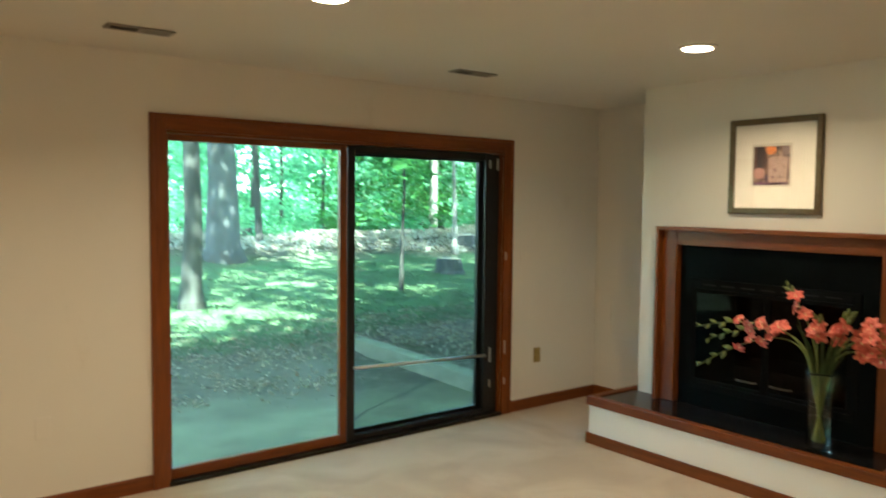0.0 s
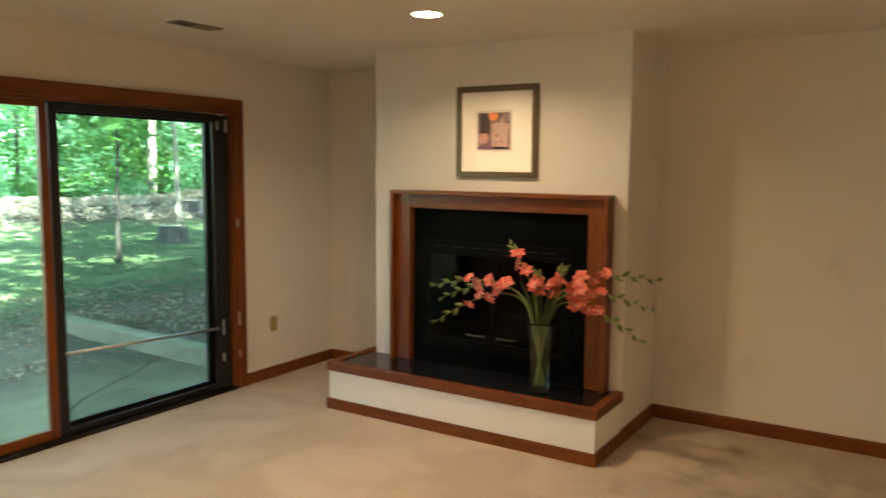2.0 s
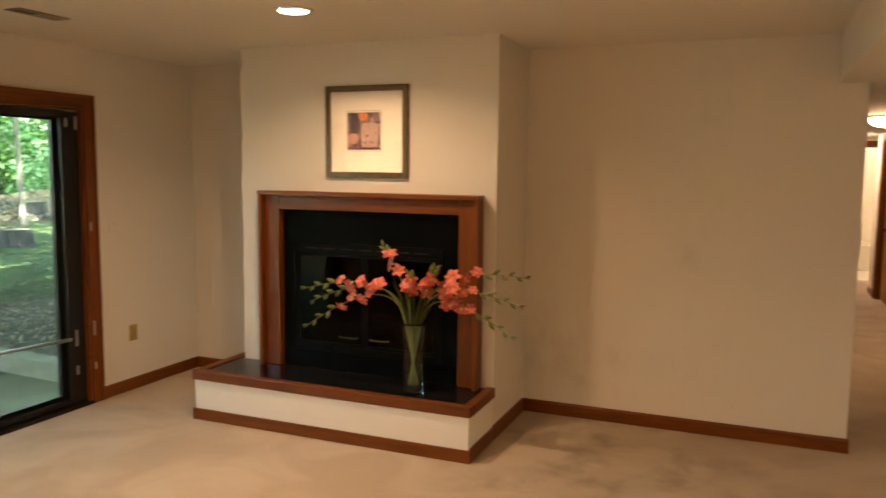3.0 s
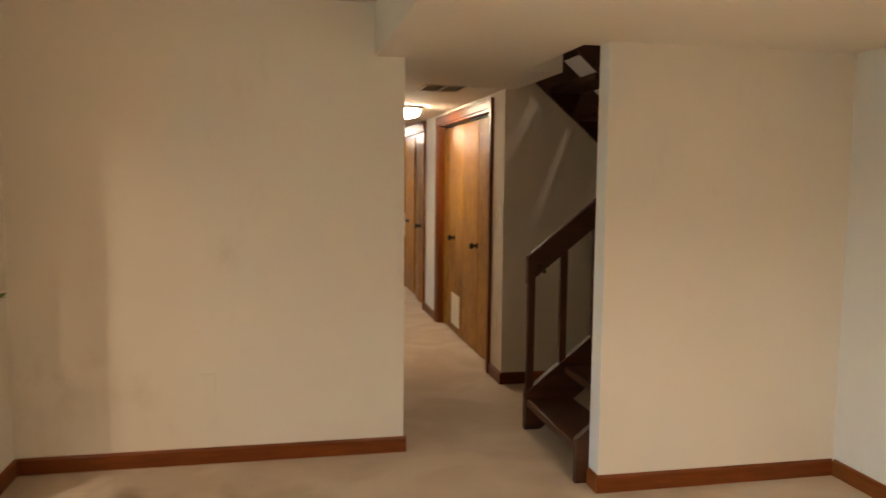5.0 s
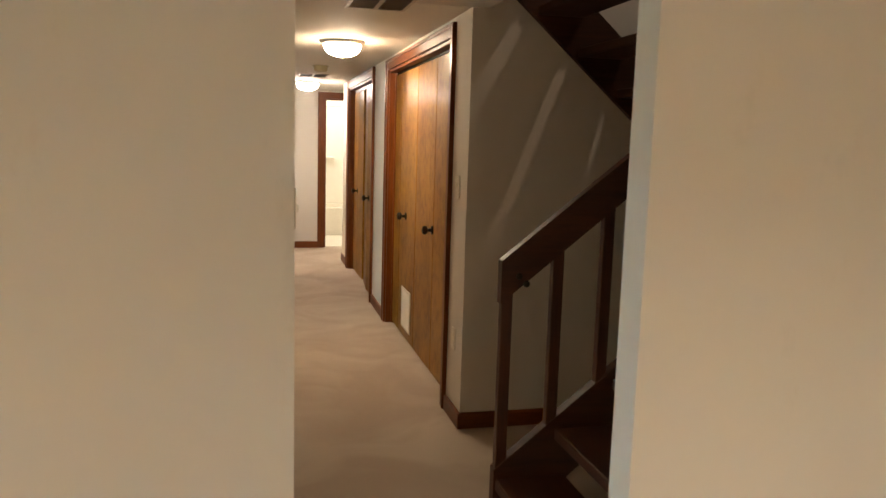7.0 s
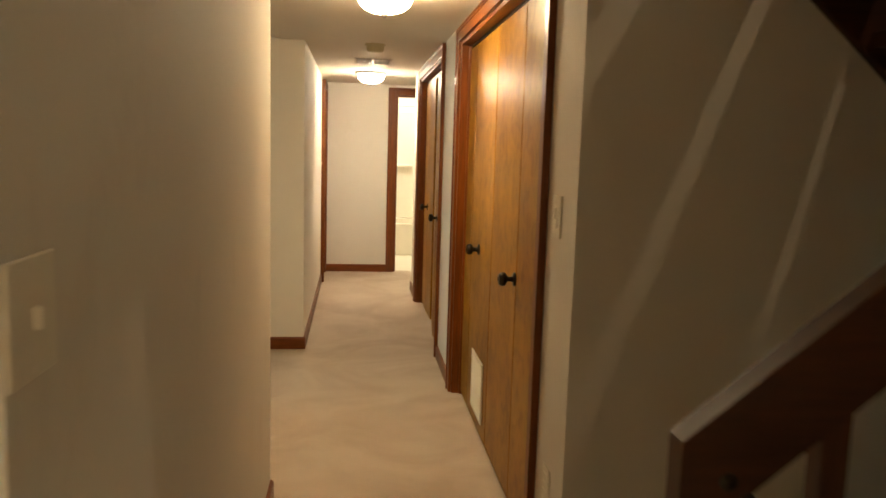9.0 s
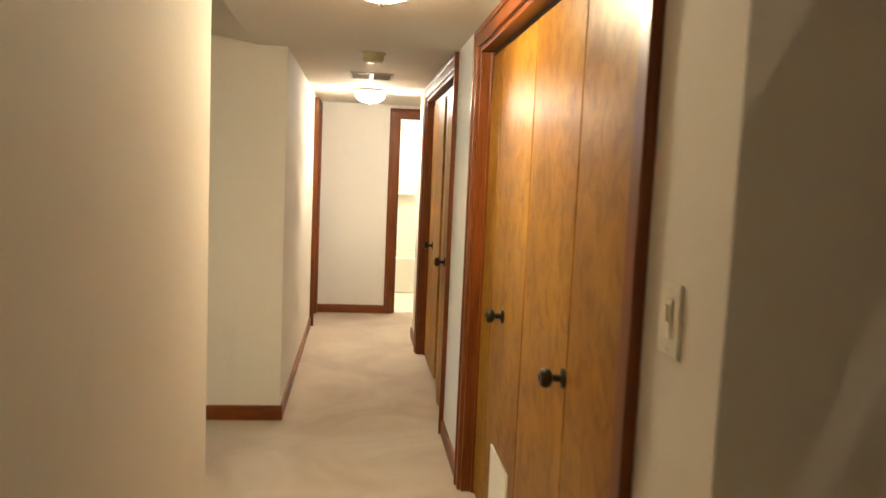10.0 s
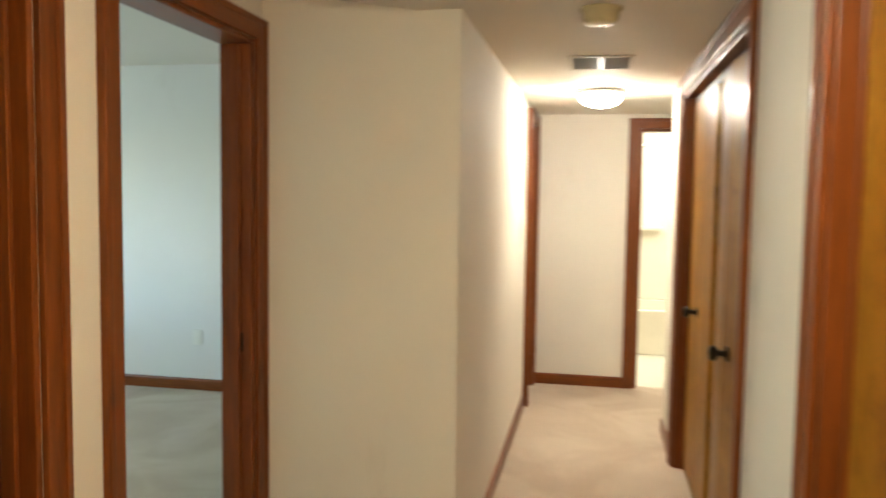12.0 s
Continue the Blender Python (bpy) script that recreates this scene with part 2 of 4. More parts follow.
def wall(name, along, face, back, a, b, z0, z1, holes=(), material=None, label="cream painted plaster wall"):
    """A wall that runs along x or y from a to b, between face and back, with rectangular holes (a0, a1, z0, z1) right through it."""
    bm = bmesh.new()
    us = sorted({a, b, *(u for h in holes for u in h[:2])})
    ws = sorted({z0, z1, *(w for h in holes for w in h[2:])})
    lo, hi = min(face, back), max(face, back)
    for u0, u1 in zip(us, us[1:]):
        start = None
        for w0, w1 in zip(ws, ws[1:]):
            hole = any(h[0] <= (u0 + u1) / 2 <= h[1] and h[2] <= (w0 + w1) / 2 <= h[3] for h in holes)
            if hole:
                if start is not None:
                    box(bm, *((u0, lo, start, u1, hi, w0) if along == "x" else (lo, u0, start, hi, u1, w0)))
                start = None
            elif start is None:
                start = w0
        if start is not None:
            box(bm, *((u0, lo, start, u1, hi, z1) if along == "x" else (lo, u0, start, hi, u1, z1)))
    return structure(part(name, bm, material or M_WALL), label, "wall")


# ---- structure ----
RC, HC = 2.40, 2.128          # ceilings of the room and of the hall
NY, BX, WX = 5.632, 4.386, 5.01   # glazed wall, chimney breast and plain wall
HN, HS = 0.925, 0.02          # hall walls
structure(block("floor", (-3.1, -2.7, -0.15, 13.12, NY + 0.03, 0.0), M_CARPET), "beige cut-pile carpet with vacuum marks", "floor")
wall("wall_north", "x", NY, NY + 0.17, -3.1, 12.4, -0.15, 5.0, [(1.43, 3.94, 0.0, 2.0), (9.3, 11.0, 0.9, 2.0)])
wall("wall_west", "y", -3.0, -3.12, -1.32, NY, 0, 5.0)
wall("wall_south", "x", -1.2, -1.32, -3.12, 4.294, 0, 2.4)
wall("wall_stair_side", "y", 4.294, 4.41, -2.6, 0.088, 0, HC)
wall("wall_stair_side_upper", "y", 4.294, 4.41, -2.6, -1.32, HC, HC + 0.28)
wall("wall_east", "y", WX, WX + 0.12, HN, NY, 0, RC, material=M_SCUFFED)
wall("wall_hall_north", "x", HN, HN + 0.12, WX + 0.12, 7.28, 0, HC)
wall("wall_alcove_west", "y", 7.28, 7.16, 1.05, 1.69, 0, 2.24)
wall("wall_alcove_north", "x", 1.69, 1.81, 7.16, 9.755, 0, 2.45, [(7.66, 8.46, 0, 2.03), (8.75, 9.56, 0, 2.03)])
wall("wall_alcove_east", "y", 9.635, 9.755, 1.085, 1.69, 0, 2.24, material=M_WALL)
wall("wall_hall_inner", "x", 0.95, 1.085, 9.635, 13.06, 0, HC, [(12.40, 12.96, 0, 2.03)])
wall("wall_hall_end", "y", 13.06, 13.18, -1.3, 1.085, 0, HC + 0.3, [(-0.6, 0.16, 0, 2.015)])
wall("wall_closets", "x", HS, HS - 0.12, 6.245, 11.95, 0, HC, [(6.62, 8.64, 0, 2.025), (9.48, 11.30, 0, 2.04)])
wall("wall_stairwell", "y", 6.245, 6.365, -2.6, HS - 0.12, 0, 5.0)
wall("wall_closet_back", "x", -0.8, -0.9, 6.365, 11.85, 0, HC)
wall("wall_closet_end", "y", 11.95, 11.85, -1.3, HS - 0.12, 0, HC)
wall("wall_side_passage", "x", -1.3, -1.4, 11.75, 13.18, 0, HC)
wall("wall_stairwell_south", "x", -2.6, -2.72, 4.294, 6.365, 0, 5.0)
wall("wall_upstairs_west", "y", 4.41, 4.294, -2.6, 1.6, HC + 0.28, 5.0)
wall("wall_upstairs_east", "y", 6.245, 6.365, HS - 0.12, 1.6, HC + 0.28, 5.0)
wall("wall_upstairs_north", "x", 1.6, 1.72, 4.294, 6.365, HC + 0.28, 5.0)
wall("wall_bedroom_east", "y", 12.2, 12.32, 1.085, NY, 0, 2.6)
wall("wall_bedroom_south", "x", 1.81, 1.7, 9.755, 12.3, 0, 2.6)
wall("wall_utility_west", "y", 7.1, 7.0, 1.81, 3.4, 0, 2.6)
wall("wall_utility_north", "x", 3.4, 3.5, 7.0, 8.62, 0, 2.6)
wall("wall_bedroom_west", "y", 8.62, 8.55, 1.81, NY, 0, 2.6)
wall("wall_end_closet", "x", 1.6, 1.72, 12.32, 13.18, 0, 2.6)
wall("wall_end_closet_east", "y", 13.06, 13.18, 1.085, 1.6, 0, 2.6)
wall("wall_bath_east", "y", 15.3, 15.42, -1.4, 1.2, 0, 2.6, material=M_WHITE)
wall("wall_bath_north", "x", 1.085, 1.2, 13.18, 15.42, 0, 2.6, material=M_WHITE)
wall("wall_bath_south", "x", -1.3, -1.4, 13.18, 15.42, 0, 2.6, material=M_WHITE)


def ceiling(name, slabs, material=None, label="cream painted ceiling"):
    bm = bmesh.new()
    for s in slabs:
        box(bm, *s)
    return structure(part(name, bm, material or M_CEIL), label, "ceiling")


ceiling("ceiling_room", [(-3.1, 1.08, RC, WX + 0.12, NY, RC + 0.1)])
ceiling("ceiling_dropped", [(-3.1, -1.32, HC, 4.41, 1.08, RC + 0.1), (4.41, 0.17, HC, 5.33, 1.08, RC + 0.1), (5.33, -0.065, HC, 6.245, 1.08, RC + 0.1),
                            (6.252, -0.9, HC, 11.85, 1.117, RC + 0.1), (11.85, -1.4, HC, 13.06, 1.117, RC + 0.1)], label="dropped cream ceiling over the hall")
bm = bmesh.new()
prism(bm, [(1.117, HC + 0.004), (1.117, 2.4), (1.75, 2.4), (1.75, 2.225)], "x", 7.16, 9.76)
structure(part("ceiling_alcove", bm, M_CEIL), "slightly sloping cream ceiling of the alcove", "ceiling")
ceiling("ceiling_bedroom", [(7.0, 1.75, 2.42, 12.4, NY, 2.5)])
ceiling("ceiling_end_closet", [(12.2, 1.117, HC, 13.18, 1.72, HC + 0.2)])
ceiling("ceiling_bath", [(13.06, -1.4, 2.42, 15.42, 1.2, 2.5)], M_WHITE)
# Unseen slab added over the whole house to keep sky and sun out.
ceiling("roof_slab", [(-3.2, -2.72, 5.0, 13.2, NY + 0.17, 5.1)], label="plain ceiling above the stairwell, extended unseen over the house to block sky")
structure(block("floor_bath", (13.12, -1.4, -0.15, 15.42, 1.2, 0.004), M_TUB), "pale vinyl bathroom floor", "floor")


# ---- trim ----
def baseboard(along, face, out, a, b, material=None, h=0.085):
    """A skirting board with a rounded upper edge, on the wall at face, standing out by out (signed)."""
    t = 0.014 * out
    outline = [(face, 0.0), (face + t, 0.0), (face + t, h - 0.012), (face + t * 0.75, h - 0.004), (face + t * 0.3, h), (face, h)]
    bm = bmesh.new()
    if along == "x":
        prism(bm, outline, "x", a, b)
    else:
        prism(bm, outline, "y", a, b)
    return structure(part("baseboard", bm, material or M_TRIM[along]), "red-stained wooden baseboard along the carpet", "baseboard")


for run in [("x", NY, -1, -3.0, 1.345), ("x", NY, -1, 4.02, WX), ("y", WX, -1, 4.70, NY - 0.014), ("y", WX, -1, HN - 0.014, 2.871),
            ("x", HN, -1, WX, 7.28), ("y", 4.294, -1, -1.186, 0.088), ("x", -1.2, 1, -3.0, 4.28), ("x", 0.088, 1, 4.28, 4.40),
            ("y", 9.635, -1, 0.936, 1.67), ("x", 0.95, -1, 9.635, 12.33), ("y", 13.06, -1, 0.24, 0.936), ("x", HS, 1, 6.231, 6.545),
            ("x", HS, 1, 8.715, 9.40), ("x", HS, 1, 11.38, 11.95), ("y", 6.245, -1, -2.6, HS), ("y", 12.2, -1, 1.81, NY), ("y", 7.28, 1, 1.0, 1.69),
            ("y", 11.95, 1, -1.3, HS + 0.014), ("x", NY, -1, 8.62, 12.18), ("x", 1.69, -1, 8.535, 8.672)]:
    baseboard(*run)


def door_frame(name, along, face, back, a0, a1, z1, w=0.08, proud=0.018, label="red-stained wooden door frame"):
    """Casing on the face that is seen, with a stepped profile, and jambs that line the opening."""
    out = 1 if face > back else -1
    root = structure(new(name), label, "door frame")
    def slab(nm, u0, u1, v0, v1, w0, w1, mat):
        lo, hi = min(v0, v1), max(v0, v1)
        bm = bmesh.new()
        box(bm, *((u0, lo, w0, u1, hi, w1) if along == "x" else (lo, u0, w0, hi, u1, w1)), 0.003)
        part(nm, bm, mat, root)
    f = face + out * proud
    for u0, u1, inner in ((a0 - w, a0, 1), (a1, a1 + w, 0)):
        slab("casing", u0, u1, face, f, 0, z1 + w, M_TRIM["z"])
        r0, r1 = (u0, u0 + w * 0.3) if inner else (u1 - w * 0.3, u1)
        slab("back_band", r0, r1, f - out * 0.002, f + out * 0.007, 0, z1 + w, M_TRIM["z"])
    slab("casing", a0, a1, face, f, z1, z1 + w, M_TRIM[along])
    slab("back_band", a0 - w * 0.7, a1 + w * 0.7, f - out * 0.002, f + out * 0.007, z1 + w * 0.7, z1 + w, M_TRIM[along])
    for u0, u1 in ((a0, a0 + 0.02), (a1 - 0.02, a1)):
        slab("jamb", u0, u1, face + out * 0.002, back, 0, z1, M_TRIM["z"])
    mid = (face + back) / 2
    for u0, u1 in ((a0 + 0.02, a0 + 0.034), (a1 - 0.034, a1 - 0.02)):
        slab("door_stop", u0, u1, mid - 0.018, mid + 0.018, 0, z1 - 0.02, M_TRIM["z"])
    slab("jamb", a0 + 0.02, a1 - 0.02, face + out * 0.002, back, z1 - 0.02, z1, M_TRIM[along])
    return root


utility = door_frame("door_frame_1", "x", 1.69, 1.81, 7.66, 8.46, 2.03, 0.075)
bedroom = door_frame("door_frame_2", "x", 1.69, 1.81, 8.75, 9.56, 2.03, 0.075)
bath = door_frame("door_frame_3", "y", 13.06, 13.18, -0.6, 0.16, 2.015, 0.08)
end_frame = door_frame("door_frame_4", "x", 0.95, 1.085, 12.40, 12.96, 2.03, 0.07, 0.03)
closet_frame = door_frame("door_frame_5", "x", HS, HS - 0.12, 6.62, 8.64, 2.025, 0.075)
closet_frame_far = door_frame("door_frame_6", "x", HS, HS - 0.12, 9.48, 11.30, 2.04, 0.08)
bm = bmesh.new()
box(bm, 9.536, 1.722, 0.905, 9.5395, 1.752, 0.975, 0.001)
part("strike_plate", bm, M_BRONZE, bedroom, "dark bronze strike plate")
block("hinge", (13.10, 0.136, 1.62, 13.13, 0.1385, 1.71), M_BRASS, bath, 0, "small brass hinge")
block("hinge", (13.10, 0.136, 0.85, 13.13, 0.1385, 0.94), M_BRASS, bath, 0, "small brass hinge")
end_door = thing("closet_door", "closed red-stained flush wooden door at the hall's end", "door")
bm = bmesh.new()
box(bm, 12.422, 1.03, 0.012, 12.938, 1.062, 2.008, 0.002)
part("leaf", bm, M_TRIM["z"], end_door)


# ---- closet doors ----
def knob(parent, x, y, z):
    bm = bmesh.new()
    lathe(bm, [(0.0285, 0.0), (0.0285, 0.004), (0.024, 0.008), (0.011, 0.010), (0.010, 0.030), (0.016, 0.034), (0.026, 0.040), (0.0285, 0.050), (0.026, 0.060), (0.019, 0.066), (0.010, 0.067), (0.009, 0.064), (0.001, 0.064)], (x, y, z), "y", 24)
    return part("knob", bm, M_BRONZE, parent, "dark bronze round knob")


def bifold(label, x0, x1, knob_x, lean, group, fold=0.0):
    """A pair of hinged flush panels that hang in a closet opening; lean: how far the fold stands out."""
    root = thing("bifold_door", label, "closet door", group)
    mid, y = (x0 + x1) / 2 + fold, -0.033
    made = []
    for a, b, ya, yb in ((x0, mid, 0, lean), (mid, x1, lean, 0)):
        bm = bmesh.new()
        outline = [(a + 0.002, y - 0.03 + ya), (b - 0.002, y - 0.03 + yb), (b - 0.002, y - 0.004 + yb), (b - 0.006, y + yb), (a + 0.006, y + ya), (a + 0.002, y - 0.004 + ya)]
        prism(bm, outline, "z", 0.018, 1.985)
        made.append((part("panel", bm, M_BIRCH, root), a, b, ya, yb))
    for p, a, b, ya, yb in made:
        if a <= knob_x < b:
            knob(p, knob_x, y + ya + (yb - ya) * (knob_x - a) / (b - a), 0.925)
    return root, made


near_pair, near_panels = bifold("golden birch flush bifold closet door, closed", 6.642, 7.763, 7.225, 0.0, "hall closet doors")
far_pair, far_panels = bifold("golden birch bifold closet door with a louvred vent", 7.767, 8.618, 8.115, 0.0, "hall closet doors", 0.18)
bifold("golden birch bifold closet door, slightly folded open", 9.502, 10.375, 9.86, 0.035, "hall closet doors")
bifold("golden birch bifold closet door, drawn slightly apart from its neighbour", 10.50, 11.278, 10.90, 0.004, "hall closet doors")
for a, b in ((6.641, 8.619), (9.501, 11.279)):
    track = structure(block("closet_track", (a, -0.065, 1.992, b, -0.035, 2.018), M_BRONZE), "dark metal bifold track", "track")


def grille_on(parent, x0, x1, z0, z1, y):
    """A louvred vent let into a door panel."""
    bm = bmesh.new()
    for d in ((x0, y, z0, x0 + 0.022, y + 0.008, z1), (x1 - 0.022, y, z0, x1, y + 0.008, z1), (x0 + 0.022, y, z0, x1 - 0.022, y + 0.008, z0 + 0.022), (x0 + 0.022, y, z1 - 0.022, x1 - 0.022, y + 0.008, z1)):
        box(bm, *d, 0.002)
    g = part("vent_grille", bm, M_PLATE, parent, "ivory enamelled louvred vent")
    n = 15
    for i in range(n):
        z = z0 + 0.03 + (z1 - z0 - 0.06) * i / (n - 1)
        bm = bmesh.new()
        prism(bm, [(y - 0.0, z + 0.006), (y + 0.006, z - 0.006), (y + 0.0075, z - 0.004), (y + 0.0015, z + 0.008)], "x", x0 + 0.022, x1 - 0.022)
        part("slat", bm, M_PLATE, g)


grille_on(far_panels[0][0], 7.86, 8.19, 0.085, 0.388, -0.0325)


# ---- sliding glass door ----
DX0, DX1, DTOP = 1.43, 3.94, 2.0
slider = structure(new("door_1"), "sliding glass patio door in red-stained wood and dark bronze frames", "sliding door")
for nm, d, ax in (("casing", (DX0 - 0.085, NY - 0.022, 0, DX0 + 0.003, NY, DTOP + 0.085), "z"), ("casing", (DX1 - 0.003, NY - 0.022, 0, DX1 + 0.085, NY, DTOP + 0.085), "z"),
                  ("casing", (DX0 + 0.003, NY - 0.022, DTOP - 0.003, DX1 - 0.003, NY, DTOP + 0.085), "x"),
                  ("back_band", (DX0 - 0.085, NY - 0.030, 0, DX0 - 0.062, NY - 0.022, DTOP + 0.085), "z"), ("back_band", (DX1 + 0.062, NY - 0.030, 0, DX1 + 0.085, NY - 0.022, DTOP + 0.085), "z"),
                  ("back_band", (DX0 - 0.062, NY - 0.030, DTOP + 0.062, DX1 + 0.062, NY - 0.022, DTOP + 0.085), "x"),
                  ("jamb", (DX0, NY + 0.001, 0.02, DX0 + 0.018, NY + 0.168, DTOP), "z"), ("jamb", (DX1 - 0.018, NY + 0.001, 0.02, DX1, NY + 0.168, DTOP), "z"),
                  ("jamb", (DX0 + 0.018, NY + 0.001, DTOP - 0.018, DX1 - 0.018, NY + 0.168, DTOP), "x")):
    block(nm, d, M_TRIM[ax], slider, 0.003)
block("sill", (DX0, NY - 0.025, -0.02, DX1, NY + 0.2, 0.022), M_BRONZE, slider, 0.004, "dark bronze threshold track")


def sash(name, x0, x1, z0, z1, y, depth, stile, rail_low, rail_top, mats, label):
    """A glazed leaf: stiles, rails and one pane."""
    bm = bmesh.new()
    box(bm, x0, y, z0, x0 + stile[0], y + depth, z1, 0.004)
    leaf = part(name, bm, mats["z"], slider, label)
    for nm, d, ax in (("stile", (x1 - stile[1], y, z0, x1, y + depth, z1), "z"), ("rail", (x0 + stile[0], y, z0, x1 - stile[1], y + depth, z0 + rail_low), "x"), ("rail", (x0 + stile[0], y, z1 - rail_top, x1 - stile[1], y + depth, z1), "x")):
        block(nm, d, mats[ax], leaf, 0.004)
    pane = block("pane", (x0 + stile[0] - 0.006, y + depth / 2 - 0.003, z0 + rail_low - 0.006, x1 - stile[1] + 0.006, y + depth / 2 + 0.003, z1 - rail_top + 0.006), M_PANE, leaf)
    pane.visible_shadow = False
    return leaf


M_ALU = {a: plain("dark_bronze_aluminium_" + a, (0.016, 0.013, 0.011, 1), 0.4, 0.3, 0.3, 30) for a in "xz"}
sash("fixed_leaf", DX0 + 0.019, 2.60, 0.024, DTOP - 0.02, NY + 0.02, 0.04, (0.012, 0.05), 0.062, 0.038, M_TRIM, "red-stained wooden fixed leaf")
sash("sliding_leaf", 2.602, DX1 - 0.06, 0.024, DTOP - 0.02, NY + 0.07, 0.04, (0.06, 0.12), 0.062, 0.066, M_ALU, "dark bronze sliding leaf")
for d in ((2.61, NY + 0.025, 0.024, 2.665, NY + 0.06, 1.97), (3.79, NY + 0.022, 0.024, 3.92, NY + 0.06, 1.97), (2.665, NY + 0.025, 1.925, 3.79, NY + 0.06, 1.97), (2.665, NY + 0.025, 0.024, 3.79, NY + 0.06, 0.062)):
    block("screen_frame", d, M_ALU["z"], slider, 0.003, "dark screen door frame")
k = Nodes("insect_screen", 0.9, spec=0.0)
k.colour((0.003, 0.004, 0.004, 1))
k.p.inputs["Alpha"].default_value = 0.22
screen = block("insect_screen", (2.66, NY + 0.0455, 0.06, 3.795, NY + 0.047, 1.93), k.m, slider, 0, "fine grey insect screen")
screen.visible_shadow = False
bm = bmesh.new()
tube(bm, [(2.655, NY + 0.018, 0.515), (3.80, NY + 0.018, 0.468)], [0.011, 0.011], 12)
part("security_bar", bm, M_STEEL, slider, "grey metal security bar")
for x, z, h in ((3.845, 0.47, 0.055), (3.845, 0.25, 0.03), (3.825, 1.90, 0.03), (3.90, 1.90, 0.045)):
    block("latch", (x - 0.008, NY + 0.012, z - h, x + 0.008, NY + 0.022, z + h), M_STEEL, slider, 0.003, "small grey metal latch")
for z, h in ((1.215, 0.03), (0.52, 0.05), (0.26, 0.025)):
    block("latch", (3.952, NY - 0.028, z - h, 3.964, NY - 0.021, z + h), M_STEEL, slider, 0.002, "small grey metal catch")

# ---- bedroom window (lets in the daylight) ----
window = structure(new("window_1"), "white framed bedroom window", "window")
for d in ((9.3, NY + 0.03, 0.9, 9.36, NY + 0.09, 2.0), (10.94, NY + 0.03, 0.9, 11.0, NY + 0.09, 2.0), (9.36, NY + 0.03, 0.9, 10.94, NY + 0.09, 0.96), (9.36, NY + 0.03, 1.94, 10.94, NY + 0.09, 2.0), (10.12, NY + 0.03, 0.96, 10.18, NY + 0.09, 1.94)):
    block("window_frame", d, M_PLATE, window, 0.004)

# ---- chimney breast, fireplace and hearth ----
FY0, FY1, FZ0, FZ1 = 3.22, 4.28, 0.44, 1.13
wall("chimney_breast", "y", BX, WX - 0.001, 2.885, 4.69, 0, RC, [(FY0 - 0.03, FY1 + 0.03, FZ0 - 0.05, FZ1 + 0.04)], label="cream plastered chimney breast")
HX, HY0, HY1 = 3.965, 2.885, 4.765
hearth = thing("raised_hearth", "raised white hearth with black stone top and wooden edging", "hearth")
block("body", (HX, HY0, 0.0, BX - 0.001, HY1, 0.272), M_WHITE, hearth, 0, "white painted hearth face")
block("body", (BX - 0.001, 4.692, 0.0, 4.62, HY1, 0.272), M_WHITE, hearth, 0, "white painted hearth face")
stone = block("stone_top", (HX + 0.04, HY0 + 0.04, 0.273, BX - 0.001, HY1 - 0.035, 0.312), M_SLATE, hearth, 0.002, "polished black stone slab")
for d, ax in (((HX - 0.014, HY0 - 0.014, 0.262, HX + 0.042, HY1 + 0.014, 0.322), "y"), ((HX + 0.042, HY0 - 0.014, 0.262, BX - 0.001, HY0 + 0.042, 0.322), "x"), ((HX + 0.042, HY1 - 0.038, 0.262, 4.62, HY1 + 0.014, 0.322), "x")):
    block("edging", d, M_TRIM[ax], hearth, 0.005, "red-stained wooden edging")
for d, ax in (((HX - 0.014, HY0 - 0.014, 0, HX, HY1 + 0.014, 0.074), "y"), ((HX, HY0 - 0.014, 0, BX - 0.001, HY0, 0.080), "x"), ((HX, HY1, 0, 4.62, HY1 + 0.014, 0.074), "x")):
    block("base_trim", d, M_TRIM[ax], hearth, 0.003, "red-stained wooden base trim")
baseboard("x", 2.885, -1, BX, WX)

mantel = thing("mantel_surround", "red-stained wooden box-frame mantel round the fireplace", "mantel")
MY0, MY1, MZ = 2.962, 4.493, 1.470
for nm, d, ax in (("outer_board", (4.278, MY0, 0.314, BX, MY0 + 0.024, MZ), "z"), ("outer_board", (4.278, MY1 - 0.024, 0.314, BX, MY1, MZ), "z"), ("outer_board", (4.275, MY0 - 0.002, MZ - 0.024, BX, MY1 + 0.002, MZ + 0.002), "y"),
                  ("leg", (4.325, MY0 + 0.0245, 0.314, BX, MY0 + 0.135, MZ - 0.025), "z"), ("leg", (4.325, MY1 - 0.135, 0.314, BX, MY1 - 0.0245, MZ - 0.025), "z"), ("fascia", (4.325, MY0 + 0.1355, MZ - 0.115, BX, MY1 - 0.1355, MZ - 0.025), "y")):
    block(nm, d, M_TRIM[ax], mantel, 0.003)

fire = thing("fireplace_insert", "black metal fireplace with closed glass doors", "fireplace")
y0, y1 = MY0 + 0.136, MY1 - 0.136
M_FACING = plain("black_slate_facing", (0.002, 0.003, 0.003, 1), 0.5, 0, 0.4, 9, 0.04, 0.04)
for d in ((BX - 0.012, y0, 0.314, BX, FY0, MZ - 0.116), (BX - 0.012, FY1, 0.314, BX, y1, MZ - 0.116), (BX - 0.012, FY0, FZ1, BX, FY1, MZ - 0.116), (BX - 0.012, FY0, 0.314, BX, FY1, FZ0)):
    block("facing_slab", d, M_FACING, fire, 0, "black stone facing")
bm = bmesh.new()
